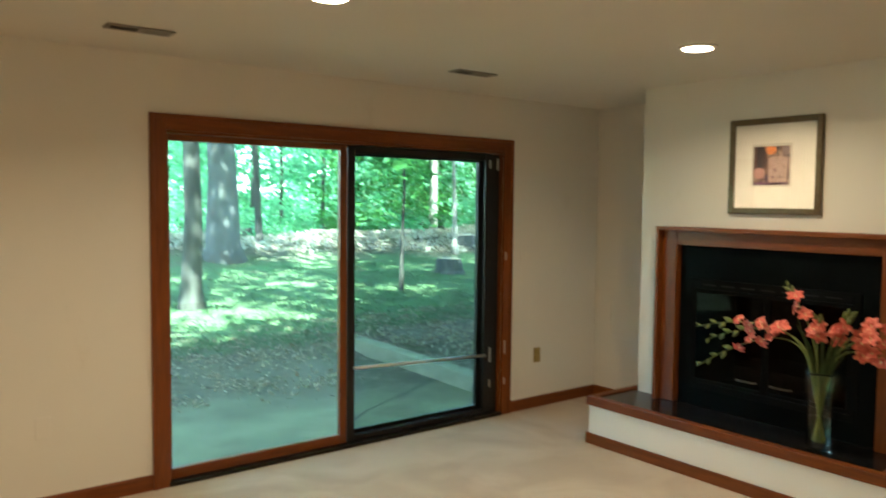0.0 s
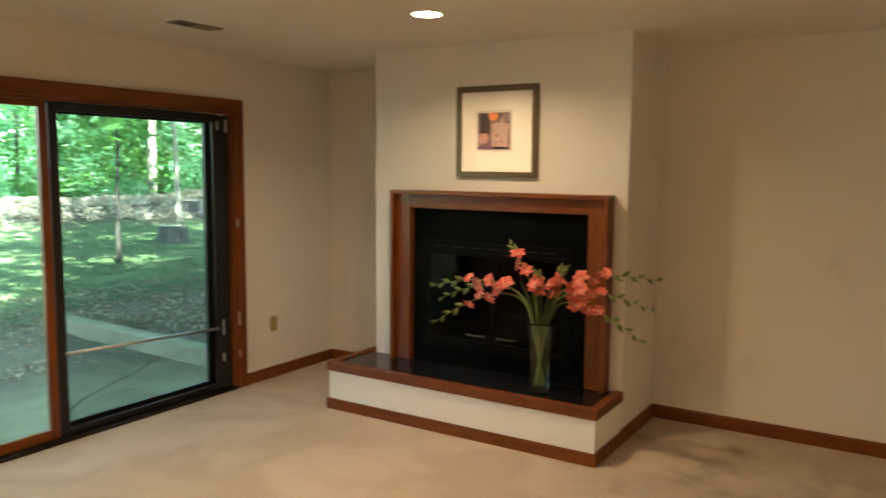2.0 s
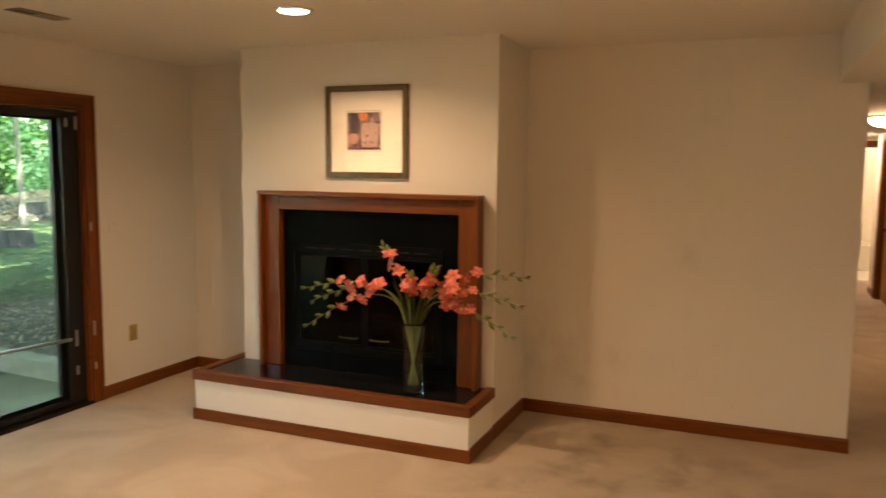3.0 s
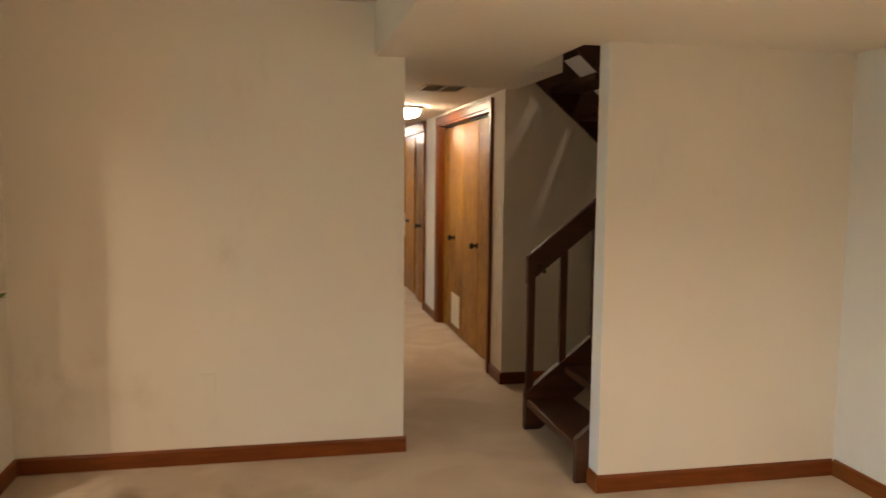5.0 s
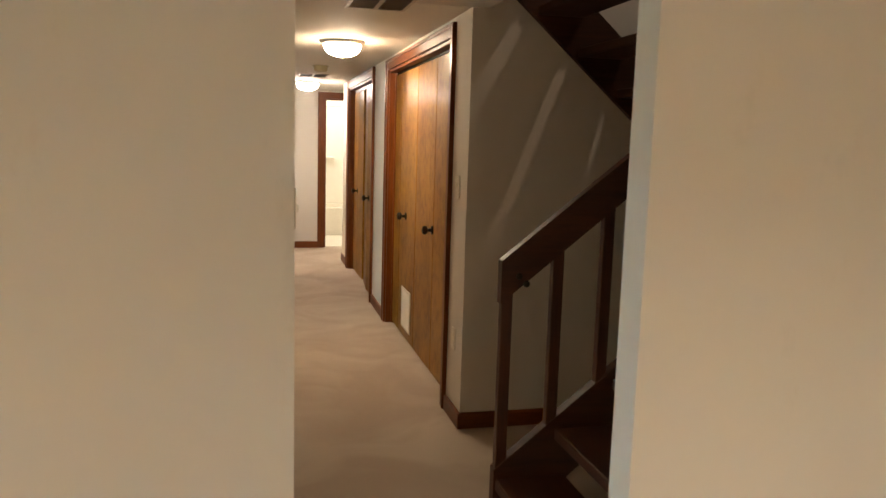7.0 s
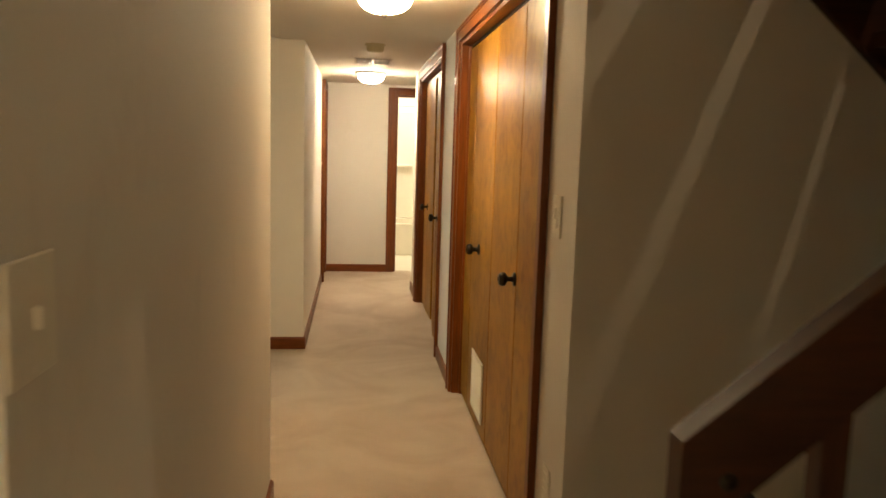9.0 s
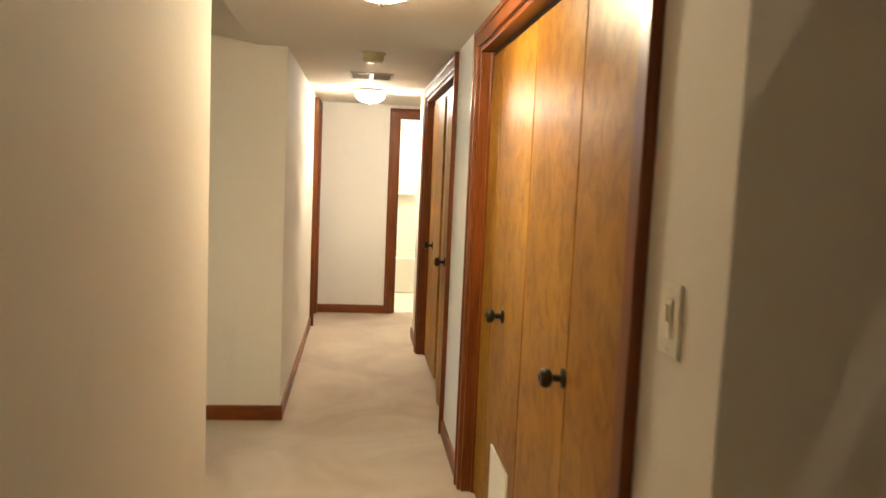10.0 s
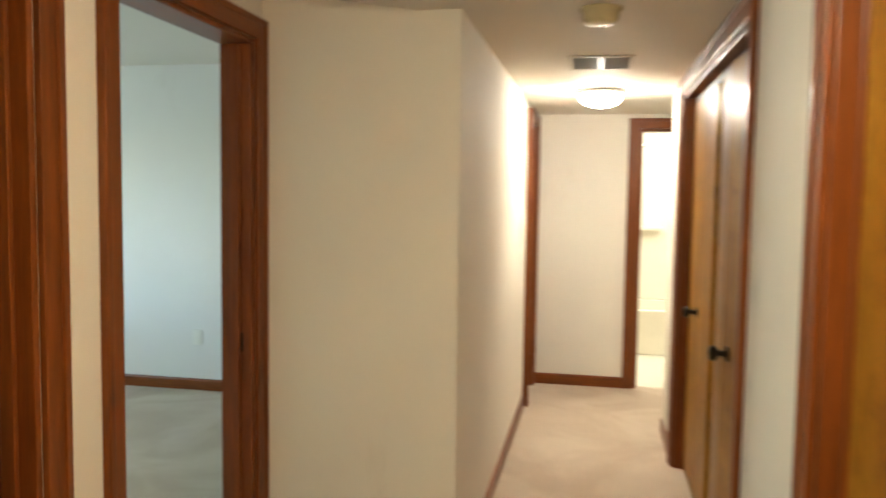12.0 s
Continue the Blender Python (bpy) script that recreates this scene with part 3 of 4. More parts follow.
for d in ((BX - 0.024, FY0 - 0.012, FZ0 - 0.012, BX + 0.01, FY0 + 0.028, FZ1 + 0.012), (BX - 0.024, FY1 - 0.028, FZ0 - 0.012, BX + 0.01, FY1 + 0.012, FZ1 + 0.012), (BX - 0.024, FY0 + 0.028, FZ1 - 0.05, BX + 0.01, FY1 - 0.028, FZ1 + 0.012), (BX - 0.024, FY0 + 0.028, FZ0 - 0.012, BX + 0.01, FY1 - 0.028, FZ0 + 0.03)):
    box(bm, *d, 0.003)
part("insert_frame", bm, M_BLACK, fire)
for i in range(7):
    block("air_slot", (BX - 0.0255, FY0 + 0.09 + i * 0.13, FZ1 - 0.027, BX - 0.0235, FY0 + 0.18 + i * 0.13, FZ1 - 0.019), M_GAP, fire)
my = (FY0 + FY1) / 2
M_HANDLE = plain("dull_pewter", (0.13, 0.115, 0.09, 1), 0.5, 0.7, 0.2, 40)
M_SMOKE = glass_material("smoked_glass", (0.16, 0.15, 0.14, 1))
M_SMOKE.node_tree.nodes["Principled BSDF"].inputs["IOR"].default_value = 1.15
for a, b, h in ((FY0 + 0.03, my - 0.002, my - 0.05), (my + 0.002, FY1 - 0.03, my + 0.05)):
    bm = bmesh.new()
    for d in ((BX - 0.022, a, FZ0 + 0.032, BX - 0.004, a + 0.022, FZ1 - 0.052), (BX - 0.022, b - 0.022, FZ0 + 0.032, BX - 0.004, b, FZ1 - 0.052), (BX - 0.022, a + 0.022, FZ0 + 0.032, BX - 0.004, b - 0.022, FZ0 + 0.056), (BX - 0.022, a + 0.022, FZ1 - 0.076, BX - 0.004, b - 0.022, FZ1 - 0.052)):
        box(bm, *d, 0.002)
    leaf = part("glass_door", bm, M_BLACK, fire)
    block("pane", (BX - 0.015, a + 0.018, FZ0 + 0.052, BX - 0.010, b - 0.018, FZ1 - 0.072), M_SMOKE, leaf, 0, "smoked glass pane")
    bm = bmesh.new()
    s = 1 if h > my else -1
    tube(bm, [(BX - 0.022, h, FZ0 + 0.10), (BX - 0.045, h, FZ0 + 0.10), (BX - 0.045, h + s * 0.12, FZ0 + 0.10), (BX - 0.022, h + s * 0.12, FZ0 + 0.10)], [0.005] * 4, 8)
    part("handle", bm, M_HANDLE, leaf, "thin dull metal handle")
bm = bmesh.new()
for d in ((BX + 0.012, FY0 - 0.02, FZ0 - 0.045, 4.94, FY1 + 0.02, FZ0 - 0.03), (BX + 0.012, FY0 - 0.02, FZ1 + 0.015, 4.94, FY1 + 0.02, FZ1 + 0.03), (4.94, FY0 - 0.02, FZ0 - 0.03, 4.955, FY1 + 0.02, FZ1 + 0.015), (BX + 0.012, FY0 - 0.025, FZ0 - 0.03, 4.94, FY0 - 0.012, FZ1 + 0.015), (BX + 0.012, FY1 + 0.012, FZ0 - 0.03, 4.94, FY1 + 0.025, FZ1 + 0.015)):
    box(bm, *d)
part("firebox", bm, plain("sooty_brick_lining", (0.06, 0.045, 0.035, 1), 0.9, 0, 0.5, 14, 0.2), fire, "sooty firebox lining")
for i, (yy, zz, r) in enumerate(((3.62, 0.52, 0.045), (3.86, 0.52, 0.05), (3.74, 0.60, 0.045))):
    bm = bmesh.new()
    tube(bm, [(4.62, yy - 0.22, zz), (4.64, yy, zz + 0.01), (4.61, yy + 0.22, zz)], [r, r * 1.05, r * 0.95], 10)
    part("log", bm, plain("charred_log", (0.10, 0.065, 0.04, 1), 0.85, 0, 0.5, 20, 0.3), fire, "half-burnt log")

# ---- picture ----
picture = thing("framed_picture", "small framed colour print in a wide cream mat", "picture")
PY0, PY1, PZ0, PZ1, PX = 3.452, 4.026, 1.563, 2.134, BX - 0.002
for nm, d in (("frame", (PX - 0.026, PY0, PZ0, PX, PY0 + 0.037, PZ1)), ("frame", (PX - 0.026, PY1 - 0.037, PZ0, PX, PY1, PZ1)), ("frame", (PX - 0.026, PY0 + 0.037, PZ1 - 0.037, PX, PY1 - 0.037, PZ1)), ("frame", (PX - 0.026, PY0 + 0.037, PZ0, PX, PY1 - 0.037, PZ0 + 0.037))):
    block(nm, d, plain("antique_bronze_frame", (0.16, 0.115, 0.065, 1), 0.38, 0.55, 0.3, 50), picture, 0.005, "antique bronze moulding")
block("mat", (PX - 0.012, PY0 + 0.036, PZ0 + 0.036, PX - 0.006, PY1 - 0.036, PZ1 - 0.036), plain("cream_mat_board", (0.64, 0.60, 0.52, 1), 0.8, 0, 0.03), picture, 0, "cream mat board")
# Thin strips round the print, the bevel's shade painted as a darker colour.
bm = bmesh.new()
for d in ((PX - 0.0135, 3.632, 1.729, PX - 0.012, 3.877, 1.7325), (PX - 0.0135, 3.632, 1.976, PX - 0.012, 3.877, 1.9795), (PX - 0.0135, 3.632, 1.7325, PX - 0.012, 3.6355, 1.976), (PX - 0.0135, 3.8735, 1.7325, PX - 0.012, 3.877, 1.976)):
    box(bm, *d)
part("mat_bevel", bm, plain("mat_bevel_shadow", (0.30, 0.25, 0.18, 1), 0.8), picture)
k = Nodes("abstract_print", 0.5)
n1 = k.noise(26, k.mapped((1, 1, 0.6)), detail=5, rough=0.65, dist=1.2)
k.colour(k.ramp(n1, [(0.36, (0.02, 0.015, 0.02, 1)), (0.45, (0.08, 0.03, 0.03, 1)), (0.52, (0.18, 0.10, 0.07, 1)), (0.60, (0.32, 0.22, 0.16, 1)), (0.68, (0.16, 0.08, 0.11, 1))]))
block("print", (PX - 0.0145, 3.641, 1.738, PX - 0.0125, 3.868, 1.968), k.m, picture, 0, "dark colourful abstract print")
for d, c, p in (((3.655, 1.742, 3.772, 1.905), (0.44, 0.30, 0.25, 1), 0.3), ((3.727, 1.918, 3.790, 1.966), (0.80, 0.24, 0.05, 1), 0.8), ((3.802, 1.84, 3.845, 1.966), (0.025, 0.02, 0.03, 1), 0.4),
                ((3.795, 1.775, 3.864, 1.84), (0.50, 0.25, 0.20, 1), 0.9), ((3.65, 1.740, 3.86, 1.754), (0.16, 0.06, 0.13, 1), 0.3), ((3.725, 1.815, 3.745, 1.835), (0.16, 0.05, 0.06, 1), 1.0),
                ((3.69, 1.775, 3.705, 1.80), (0.14, 0.07, 0.06, 1), 1.0), ((3.735, 1.775, 3.752, 1.795), (0.12, 0.04, 0.06, 1), 1.0), ((3.648, 1.91, 3.69, 1.962), (0.20, 0.13, 0.14, 1), 0.7),
                ((3.772, 1.755, 3.795, 1.80), (0.08, 0.04, 0.07, 1), 0.6)):
    bm = bmesh.new()
    cy, cz, ry, rz = (d[0] + d[2]) / 2, (d[1] + d[3]) / 2, (d[2] - d[0]) / 2, (d[3] - d[1]) / 2
    turns = [i * math.pi / 14 for i in range(28)]
    prism(bm, [(cy + ry * math.copysign(abs(math.cos(a)) ** p, math.cos(a)) * (1 + 0.06 * math.sin(3 * a)), cz + rz * math.copysign(abs(math.sin(a)) ** p, math.sin(a))) for a in turns], "x", PX - 0.0152, PX - 0.0146)
    part("print_shape", bm, plain("print_colour", c, 0.55, 0, 0.45, 60), picture)
block("glazing", (PX - 0.020, PY0 + 0.034, PZ0 + 0.034, PX - 0.018, PY1 - 0.034, PZ1 - 0.034), M_GLASS, picture, 0, "clear picture glass").visible_shadow = False


# ---- wall plates ----
def plate(name, label, category, centre, normal, w=0.072, h=0.116, material=None, kind="switch"):
    """A cover plate on a wall; normal: '+x', '-x', '+y' or '-y'."""
    root = thing(name, label, category)
    x, y, z = centre
    s, ax = (1 if normal[0] == "+" else -1), normal[1]
    def slab(nm, u0, u1, w0, w1, d0, d1, mat, parent, bev=0.002):
        lo, hi = sorted((d0 * s, d1 * s))
        bm = bmesh.new()
        box(bm, *((x + u0, y + lo, z + w0, x + u1, y + hi, z + w1) if ax == "y" else (x + lo, y + u0, z + w0, x + hi, y + u1, z + w1)), bev)
        return part(nm, bm, mat, parent)
    m = material or M_PLATE
    cover = slab("cover_plate", -w / 2, w / 2, -h / 2, h / 2, 0.0005, 0.006, m, root, 0.0025)
    if kind == "switch":
        slab("rocker", -0.014, 0.014, -0.033, 0.033, 0.006, 0.009, M_PLATE, root)
        slab("toggle", -0.008, 0.008, -0.004, 0.024, 0.009, 0.015, M_PLATE, root)
    elif kind == "toggle":
        slab("toggle", -0.005, 0.005, -0.012, 0.012, 0.006, 0.016, M_PLATE, root)
    elif kind == "outlet":
        for dz in (-0.026, 0.026):
            slab("socket", -0.017, 0.017, dz - 0.014, dz + 0.014, 0.006, 0.0075, material if material else M_PLATE, root)
    for dz in (-h * 0.42, h * 0.42):
        slab("screw", -0.003, 0.003, dz - 0.003, dz + 0.003, 0.006, 0.0072, m, root, 0)
    return root


plate("wall_outlet", "brass outlet cover above the baseboard", "outlet", (4.325, NY, 0.416), "-y", material=M_BRASS, kind="outlet")
plate("light_switch", "painted double switch plate beside the patio door", "light switch", (4.184, NY, 1.22), "-y", 0.11, 0.116, M_WALL, "toggle")
plate("wall_outlet", "cream painted-over outlet plate low on the wall", "outlet", (0.80, NY, 0.442), "-y", material=M_WALL, kind="blank")
plate("wall_outlet", "cream painted-over outlet plate low on the wall", "outlet", (WX, 1.95, 0.42), "-x", material=M_WALL, kind="blank")
plate("light_switch", "ivory switch plate at the hall's corner", "light switch", (5.07, HN, 1.25), "-y", 0.115, 0.125, None, "toggle")
plate("light_switch", "ivory rocker switch beside the closet doors", "light switch", (6.425, HS, 1.245), "+y", 0.08, 0.122)
plate("wall_outlet", "ivory outlet beside the closet doors", "outlet", (6.41, HS, 0.44), "+y", kind="outlet")
plate("wall_outlet", "white outlet on the bedroom wall", "outlet", (12.2, 3.38, 0.40), "-x", kind="outlet")
plate("light_switch", "ivory switch plate on the hall wall", "light switch", (12.1, 0.95, 1.25), "-y", kind="toggle")
bm = bmesh.new()
for d in ((WX - 0.003, 5.13, 0.49, WX, 5.138, 0.86), (WX - 0.003, 5.46, 0.49, WX, 5.468, 0.86), (WX - 0.003, 5.138, 0.49, WX, 5.46, 0.498), (WX - 0.003, 5.138, 0.852, WX, 5.46, 0.86)):
    box(bm, *d)
tagged(part("access_panel", bm, M_WALL), "painted access panel outline in the wall corner", "access panel")


# ---- ceiling fixtures ----
M_VENT_ROOM = plain("tan_vent_enamel", (0.26, 0.22, 0.17, 1), 0.5, 0.0, 0.1)
# Hall vent backing, its colour lightened to offset the shade between slats.
M_WELL_PALE = plain("lightened_vent_well", (0.52, 0.44, 0.34, 1), 0.9, 0.0, 0.3)
M_SMOKE_CASE = plain("yellowed_plastic", (0.46, 0.39, 0.23, 1), 0.45, 0.0, 0.08)


def ceiling_vent(centre, lx, ly, label, material, run="x"):
    """A two-way register: rim, slats and a flat backing coloured in place of a well."""
    x, y, z = centre
    long_x = run == "x"
    root = thing("ceiling_vent", label, "vent", "ceiling vents")
    for d in ((x - lx / 2, y - ly / 2, z - 0.008, x - lx / 2 + 0.018, y + ly / 2, z - 0.0005), (x + lx / 2 - 0.018, y - ly / 2, z - 0.008, x + lx / 2, y + ly / 2, z - 0.0005), (x - lx / 2 + 0.018, y - ly / 2, z - 0.008, x + lx / 2 - 0.018, y - ly / 2 + 0.018, z - 0.0005), (x - lx / 2 + 0.018, y + ly / 2 - 0.018, z - 0.008, x + lx / 2 - 0.018, y + ly / 2, z - 0.0005)):
        block("rim", d, material, root, 0.002)
    # Room vents get a near-black sheet: the well's shade put into colour.
    block("backing", (x - lx / 2 + 0.018, y - ly / 2 + 0.018, z - 0.003, x + lx / 2 - 0.018, y + ly / 2 - 0.018, z - 0.0015), M_GAP if long_x else M_WELL_PALE, root)
    across, length = (ly, lx) if long_x else (lx, ly)
    n = int((across - 0.036) / 0.012)
    for i in range(n):
        c = -across / 2 + 0.024 + i * 0.012
        for s0, s1, tilt in ((-1, -0.04, 1), (0.04, 1, -1 if long_x else 1)):
            half = length / 2 - 0.018
            a, b = s0 * half, s1 * half
            bm = bmesh.new()
            o = [(c - 0.003 * tilt, -0.0075), (c + 0.004 * tilt, -0.0035), (c + 0.004 * tilt + 0.001, -0.0035), (c - 0.003 * tilt + 0.001, -0.0075)]
            if long_x:
                prism(bm, [(y + p, z + q) for p, q in o], "x", x + a, x + b)
            else:
                prism(bm, [(x + p, z + q) for p, q in o], "y", y + a, y + b)
            part("slat", bm, material, root)
    d = (x - 0.012, y - ly / 2 + 0.018, z - 0.008, x + 0.012, y + ly / 2 - 0.018, z - 0.003) if long_x else (x - lx / 2 + 0.018, y - 0.012, z - 0.008, x + lx / 2 - 0.018, y + 0.012, z - 0.003)
    block("divider", d, material, root)
    return root


ceiling_vent((1.136, 5.052, RC), 0.30, 0.11, "ivory slatted register in the room ceiling", M_VENT_ROOM)
ceiling_vent((3.06, 4.945, RC), 0.30, 0.11, "ivory slatted register in the room ceiling", M_VENT_ROOM)
ceiling_vent((6.30, 0.465, HC), 0.36, 0.30, "ivory slatted register in the hall ceiling", M_VENT, "y")
ceiling_vent((10.75, 0.47, HC), 0.36, 0.30, "ivory slatted register in the hall ceiling", M_VENT, "y")

M_CAN = glow_material("lit_bulb_face", (1.0, 0.85, 0.64, 1), 2.0)
M_BOWLS = [glow_material("lit_frosted_glass", (1.0, 0.80, 0.51, 1), 5.2), glow_material("lit_frosted_glass_white", (1.0, 0.87, 0.69, 1), 5.2)]
# Fittings for all five, the three added fill lights included.
for cx, cy in CANS_AND_FILLS:
    z = RC if cy > 1.08 else HC
    root = thing("recessed_and_fill_light", "lit recessed ceiling light with white trim ring; three are unseen added fills", "ceiling light", "recessed lights")
    bm = bmesh.new()
    lathe(bm, [(0.062, -0.001), (0.062, -0.004), (0.075, -0.010), (0.090, -0.007), (0.096, -0.001)], (cx, cy, z), "z", 32)
    part("trim_ring", bm, M_WHITE, root, "white trim ring")
    bm = bmesh.new()
    lathe(bm, [(0.074, -0.0112), (0.05, -0.014), (0.001, -0.016)], (cx, cy, z), "z", 32)
    part("bulb", bm, M_CAN, root, "glowing bulb face")
for (cx, cy), bowl_glow in zip(DOMES, M_BOWLS):
    root = thing("dome_light", "lit flush dome light with frosted glass bowl", "ceiling light", "hall dome lights")
    bm = bmesh.new()
    lathe(bm, [(0.152, -0.0005), (0.154, -0.010), (0.146, -0.018), (0.134, -0.026), (0.001, -0.026)], (cx, cy, HC), "z", 40)
    part("pan", bm, M_STEEL, root, "brushed metal rim")
    bm = bmesh.new()
    lathe(bm, [(0.126, -0.027), (0.124, -0.042), (0.113, -0.066), (0.090, -0.086), (0.055, -0.099), (0.014, -0.103)], (cx, cy, HC), "z", 40)
    part("glass_bowl", bm, bowl_glow, root, "glowing frosted glass bowl")
    bm = bmesh.new()
    lathe(bm, [(0.014, -0.1032), (0.015, -0.108), (0.008, -0.112), (0.010, -0.118), (0.001, -0.124)], (cx, cy, HC), "z", 16)
    part("finial", bm, M_STEEL, root, "small metal finial")
smoke = thing("smoke_detector", "ivory round smoke detector on the hall ceiling", "smoke detector")
bm = bmesh.new()
lathe(bm, [(0.072, -0.0005), (0.072, -0.008), (0.062, -0.012), (0.060, -0.04), (0.052, -0.052), (0.001, -0.055)], (9.69, 0.477, HC), "z", 28)
part("housing", bm, M_SMOKE_CASE, smoke)
bm = bmesh.new()
lathe(bm, [(0.012, -0.055), (0.012, -0.058), (0.001, -0.058)], (9.71, 0.457, HC), "z", 12)
part("test_button", bm, M_PLATE, smoke)

# ---- stairs ----
stairs = thing("open_riser_staircase", "dark-stained wooden open-riser staircase with slatted balustrade", "staircase")
RISE, RUN, SY, SL = 0.19, 0.235, 0.15, 0.81
for i in range(6):
    y = SY - RUN * i
    block("tread", (4.45, y - 0.285, RISE * (i + 1) - 0.045, 5.232, y, RISE * (i + 1)), M_DARKWOOD["x"], stairs, 0.006)
for x0, x1 in ((4.412, 4.448), (5.234, 5.282)):
    bm = bmesh.new()
    prism(bm, [(SY + 0.005, 0.0), (SY + 0.005, 0.225), (-1.36, 0.225 + SL * (SY + 1.365)), (-1.36, -0.03 + SL * (SY + 1.365)), (0.06, 0.0)], "x", x0, x1)
    part("stringer", bm, M_DARKWOOD["y"], stairs)
bm = bmesh.new()
prism(bm, [(SY + 0.005, 0.88), (SY + 0.005, 1.043), (-1.36, 1.043 + SL * (SY + 1.365)), (-1.36, 0.885 + SL * (SY + 1.365))], "x", 5.234, 5.278)
part("handrail", bm, M_DARKWOOD["y"], stairs, "broad dark wooden handrail board")
for i in range(7):
    y = 0.127 - 0.2 * i
    block("baluster", (5.238, y - 0.022, 0.19 + SL * (SY - y), 5.274, y + 0.022, 0.905 + SL * (SY - y)), M_DARKWOOD["z"], stairs, 0.003)
for py, pz in ((0.085, 0.985), (0.055, 0.955)):
    bm = bmesh.new()
    lathe(bm, [(0.013, 0.0005), (0.013, -0.002), (0.001, -0.0025)], (5.234, py, pz), "x", 14)
    part("plug", bm, M_BRONZE, stairs, "dark round screw plug")
block("landing", (4.412, -2.598, 1.285, 6.235, -1.362, 1.33), M_DARKWOOD["x"], stairs, 0.004, "dark wooden landing")
upper = thing("upper_stair_flight", "dark-stained open-riser upper stair flight seen from below", "staircase")
USL, UZ = 0.866, 1.70
def under(y):
    return UZ + USL * (y + 0.74)
for x0, x1, lift in ((5.335, 5.375, 0.06), (6.200, 6.232, 0.0)):
    bm = bmesh.new()
    prism(bm, [(-1.36, under(-1.36) + lift), (-1.36, under(-1.36) + 0.33), (-0.07, under(-0.07) + 0.33), (-0.07, under(-0.07) + lift)], "x", x0, x1)
    part("stringer", bm, M_DARKWOOD["y"], upper)
for i in range(5):
    y = -1.19 + 0.2195 * i
    z = under(y) + 0.265
    block("tread", (5.377, y, z - 0.042, 6.198, y + 0.235, z), M_DARKWOOD["x"], upper, 0.005)

# ---- bathroom ----
tub = thing("bathtub", "cream enamelled bathtub in a tiled alcove", "bathtub")
bm = bmesh.new()
for d in ((14.4, -1.298, 0.005, 14.48, 1.083, 0.43), (15.2, -1.298, 0.005, 15.298, 1.083, 0.43), (14.48, -1.298, 0.005, 15.2, -1.2, 0.43), (14.48, 0.98, 0.005, 15.2, 1.083, 0.43), (14.48, -1.2, 0.005, 15.2, 0.98, 0.1)):
    box(bm, *d, 0.012)
part("basin", bm, M_TUB, tub)
surround = structure(block("tub_surround", (15.27, -1.298, 0.432, 15.299, 1.083, 1.93), M_TUB, None, 0.004), "glossy cream tub surround panel", "wall panel")
shelf = tagged(block("soap_shelf", (15.18, -0.2, 1.16, 15.268, 0.25, 1.2), M_TUB, None, 0.01), "moulded cream soap shelf above the bathtub", "shelf")
rod = thing("shower_rod", "white shower curtain rod above the bathtub", "curtain rod")
bm = bmesh.new()
tube(bm, [(14.45, -1.298, 1.98), (14.45, 1.083, 1.98)], [0.013, 0.013], 10)
part("rod", bm, M_TUB, rod)

# ---- vase of gladioli ----
M_VASE = glass_material("thin_vase_glass", (0.93, 0.97, 0.92, 1))
M_VASE.node_tree.nodes["Principled BSDF"].inputs["IOR"].default_value = 1.30
VX, VY, VZ = 4.09, 3.28, 0.3125
vase = thing("flower_vase", "tall clear glass vase of coral gladioli on the hearth", "vase")
bm = bmesh.new()
lathe(bm, [(0.056, 0.0), (0.060, 0.004), (0.059, 0.03), (0.060, 0.15), (0.066, 0.30), (0.078, 0.41), (0.083, 0.43), (0.080, 0.43), (0.075, 0.41), (0.062, 0.30), (0.056, 0.15), (0.054, 0.035), (0.001, 0.03)], (VX, VY, VZ), "z", 36)
part("glass", bm, M_VASE, vase, "clear flared glass").visible_shadow = False
bm = bmesh.new()
lathe(bm, [(0.0525, 0.032), (0.0545, 0.15), (0.0555, 0.185), (0.001, 0.186)], (VX, VY, VZ), "z", 36)
M_WATER = glass_material("cloudy_water", (0.92, 0.94, 0.80, 1))
M_WATER.node_tree.nodes["Principled BSDF"].inputs["IOR"].default_value = 1.08
part("water", bm, M_WATER, vase, "cloudy water").visible_shadow = False

M_STEM = plain("gladiolus_stem_green", (0.15, 0.19, 0.045, 1), 0.5, 0, 0.4, 30)
M_LEAF = plain("gladiolus_leaf_green", (0.075, 0.12, 0.03, 1), 0.5, 0, 0.4, 30)
k = Nodes("coral_petal", 0.55, spec=0.3)
pn = k.noise(38, k.mapped(shift=True), detail=3)
k.colour(k.ramp(pn, [(0.3, (0.42, 0.05, 0.04, 1)), (0.54, (0.68, 0.17, 0.125, 1)), (0.80, (0.88, 0.47, 0.35, 1))]))
k.p.inputs["Subsurface Weight"].default_value = 0.15
k.p.inputs["Subsurface Radius"].default_value = (0.01, 0.004, 0.002)
M_PETAL = k.m
M_THROAT = plain("pale_floret_throat", (0.80, 0.60, 0.34, 1), 0.6)
rng = random.Random(7)


def petal(bm, base, out, up, length, width):
    """One ruffled petal that starts at base and curls outwards."""
    side = out.cross(up).normalized()
    rows, n = [], 6
    for i in range(n):
        f = i / (n - 1)
        w = width * math.sin(math.pi * min(0.97, 0.12 + 0.80 * f)) ** 0.8
        mid = base + out * (length * (0.25 * f + 0.75 * f * f)) + up * (length * (0.85 * f - 0.55 * f * f))
        row = []
        for j in (-1, -0.5, 0, 0.5, 1):
            wave = 0.12 * width * math.sin(5 * j + 6 * f + length * 400) * f
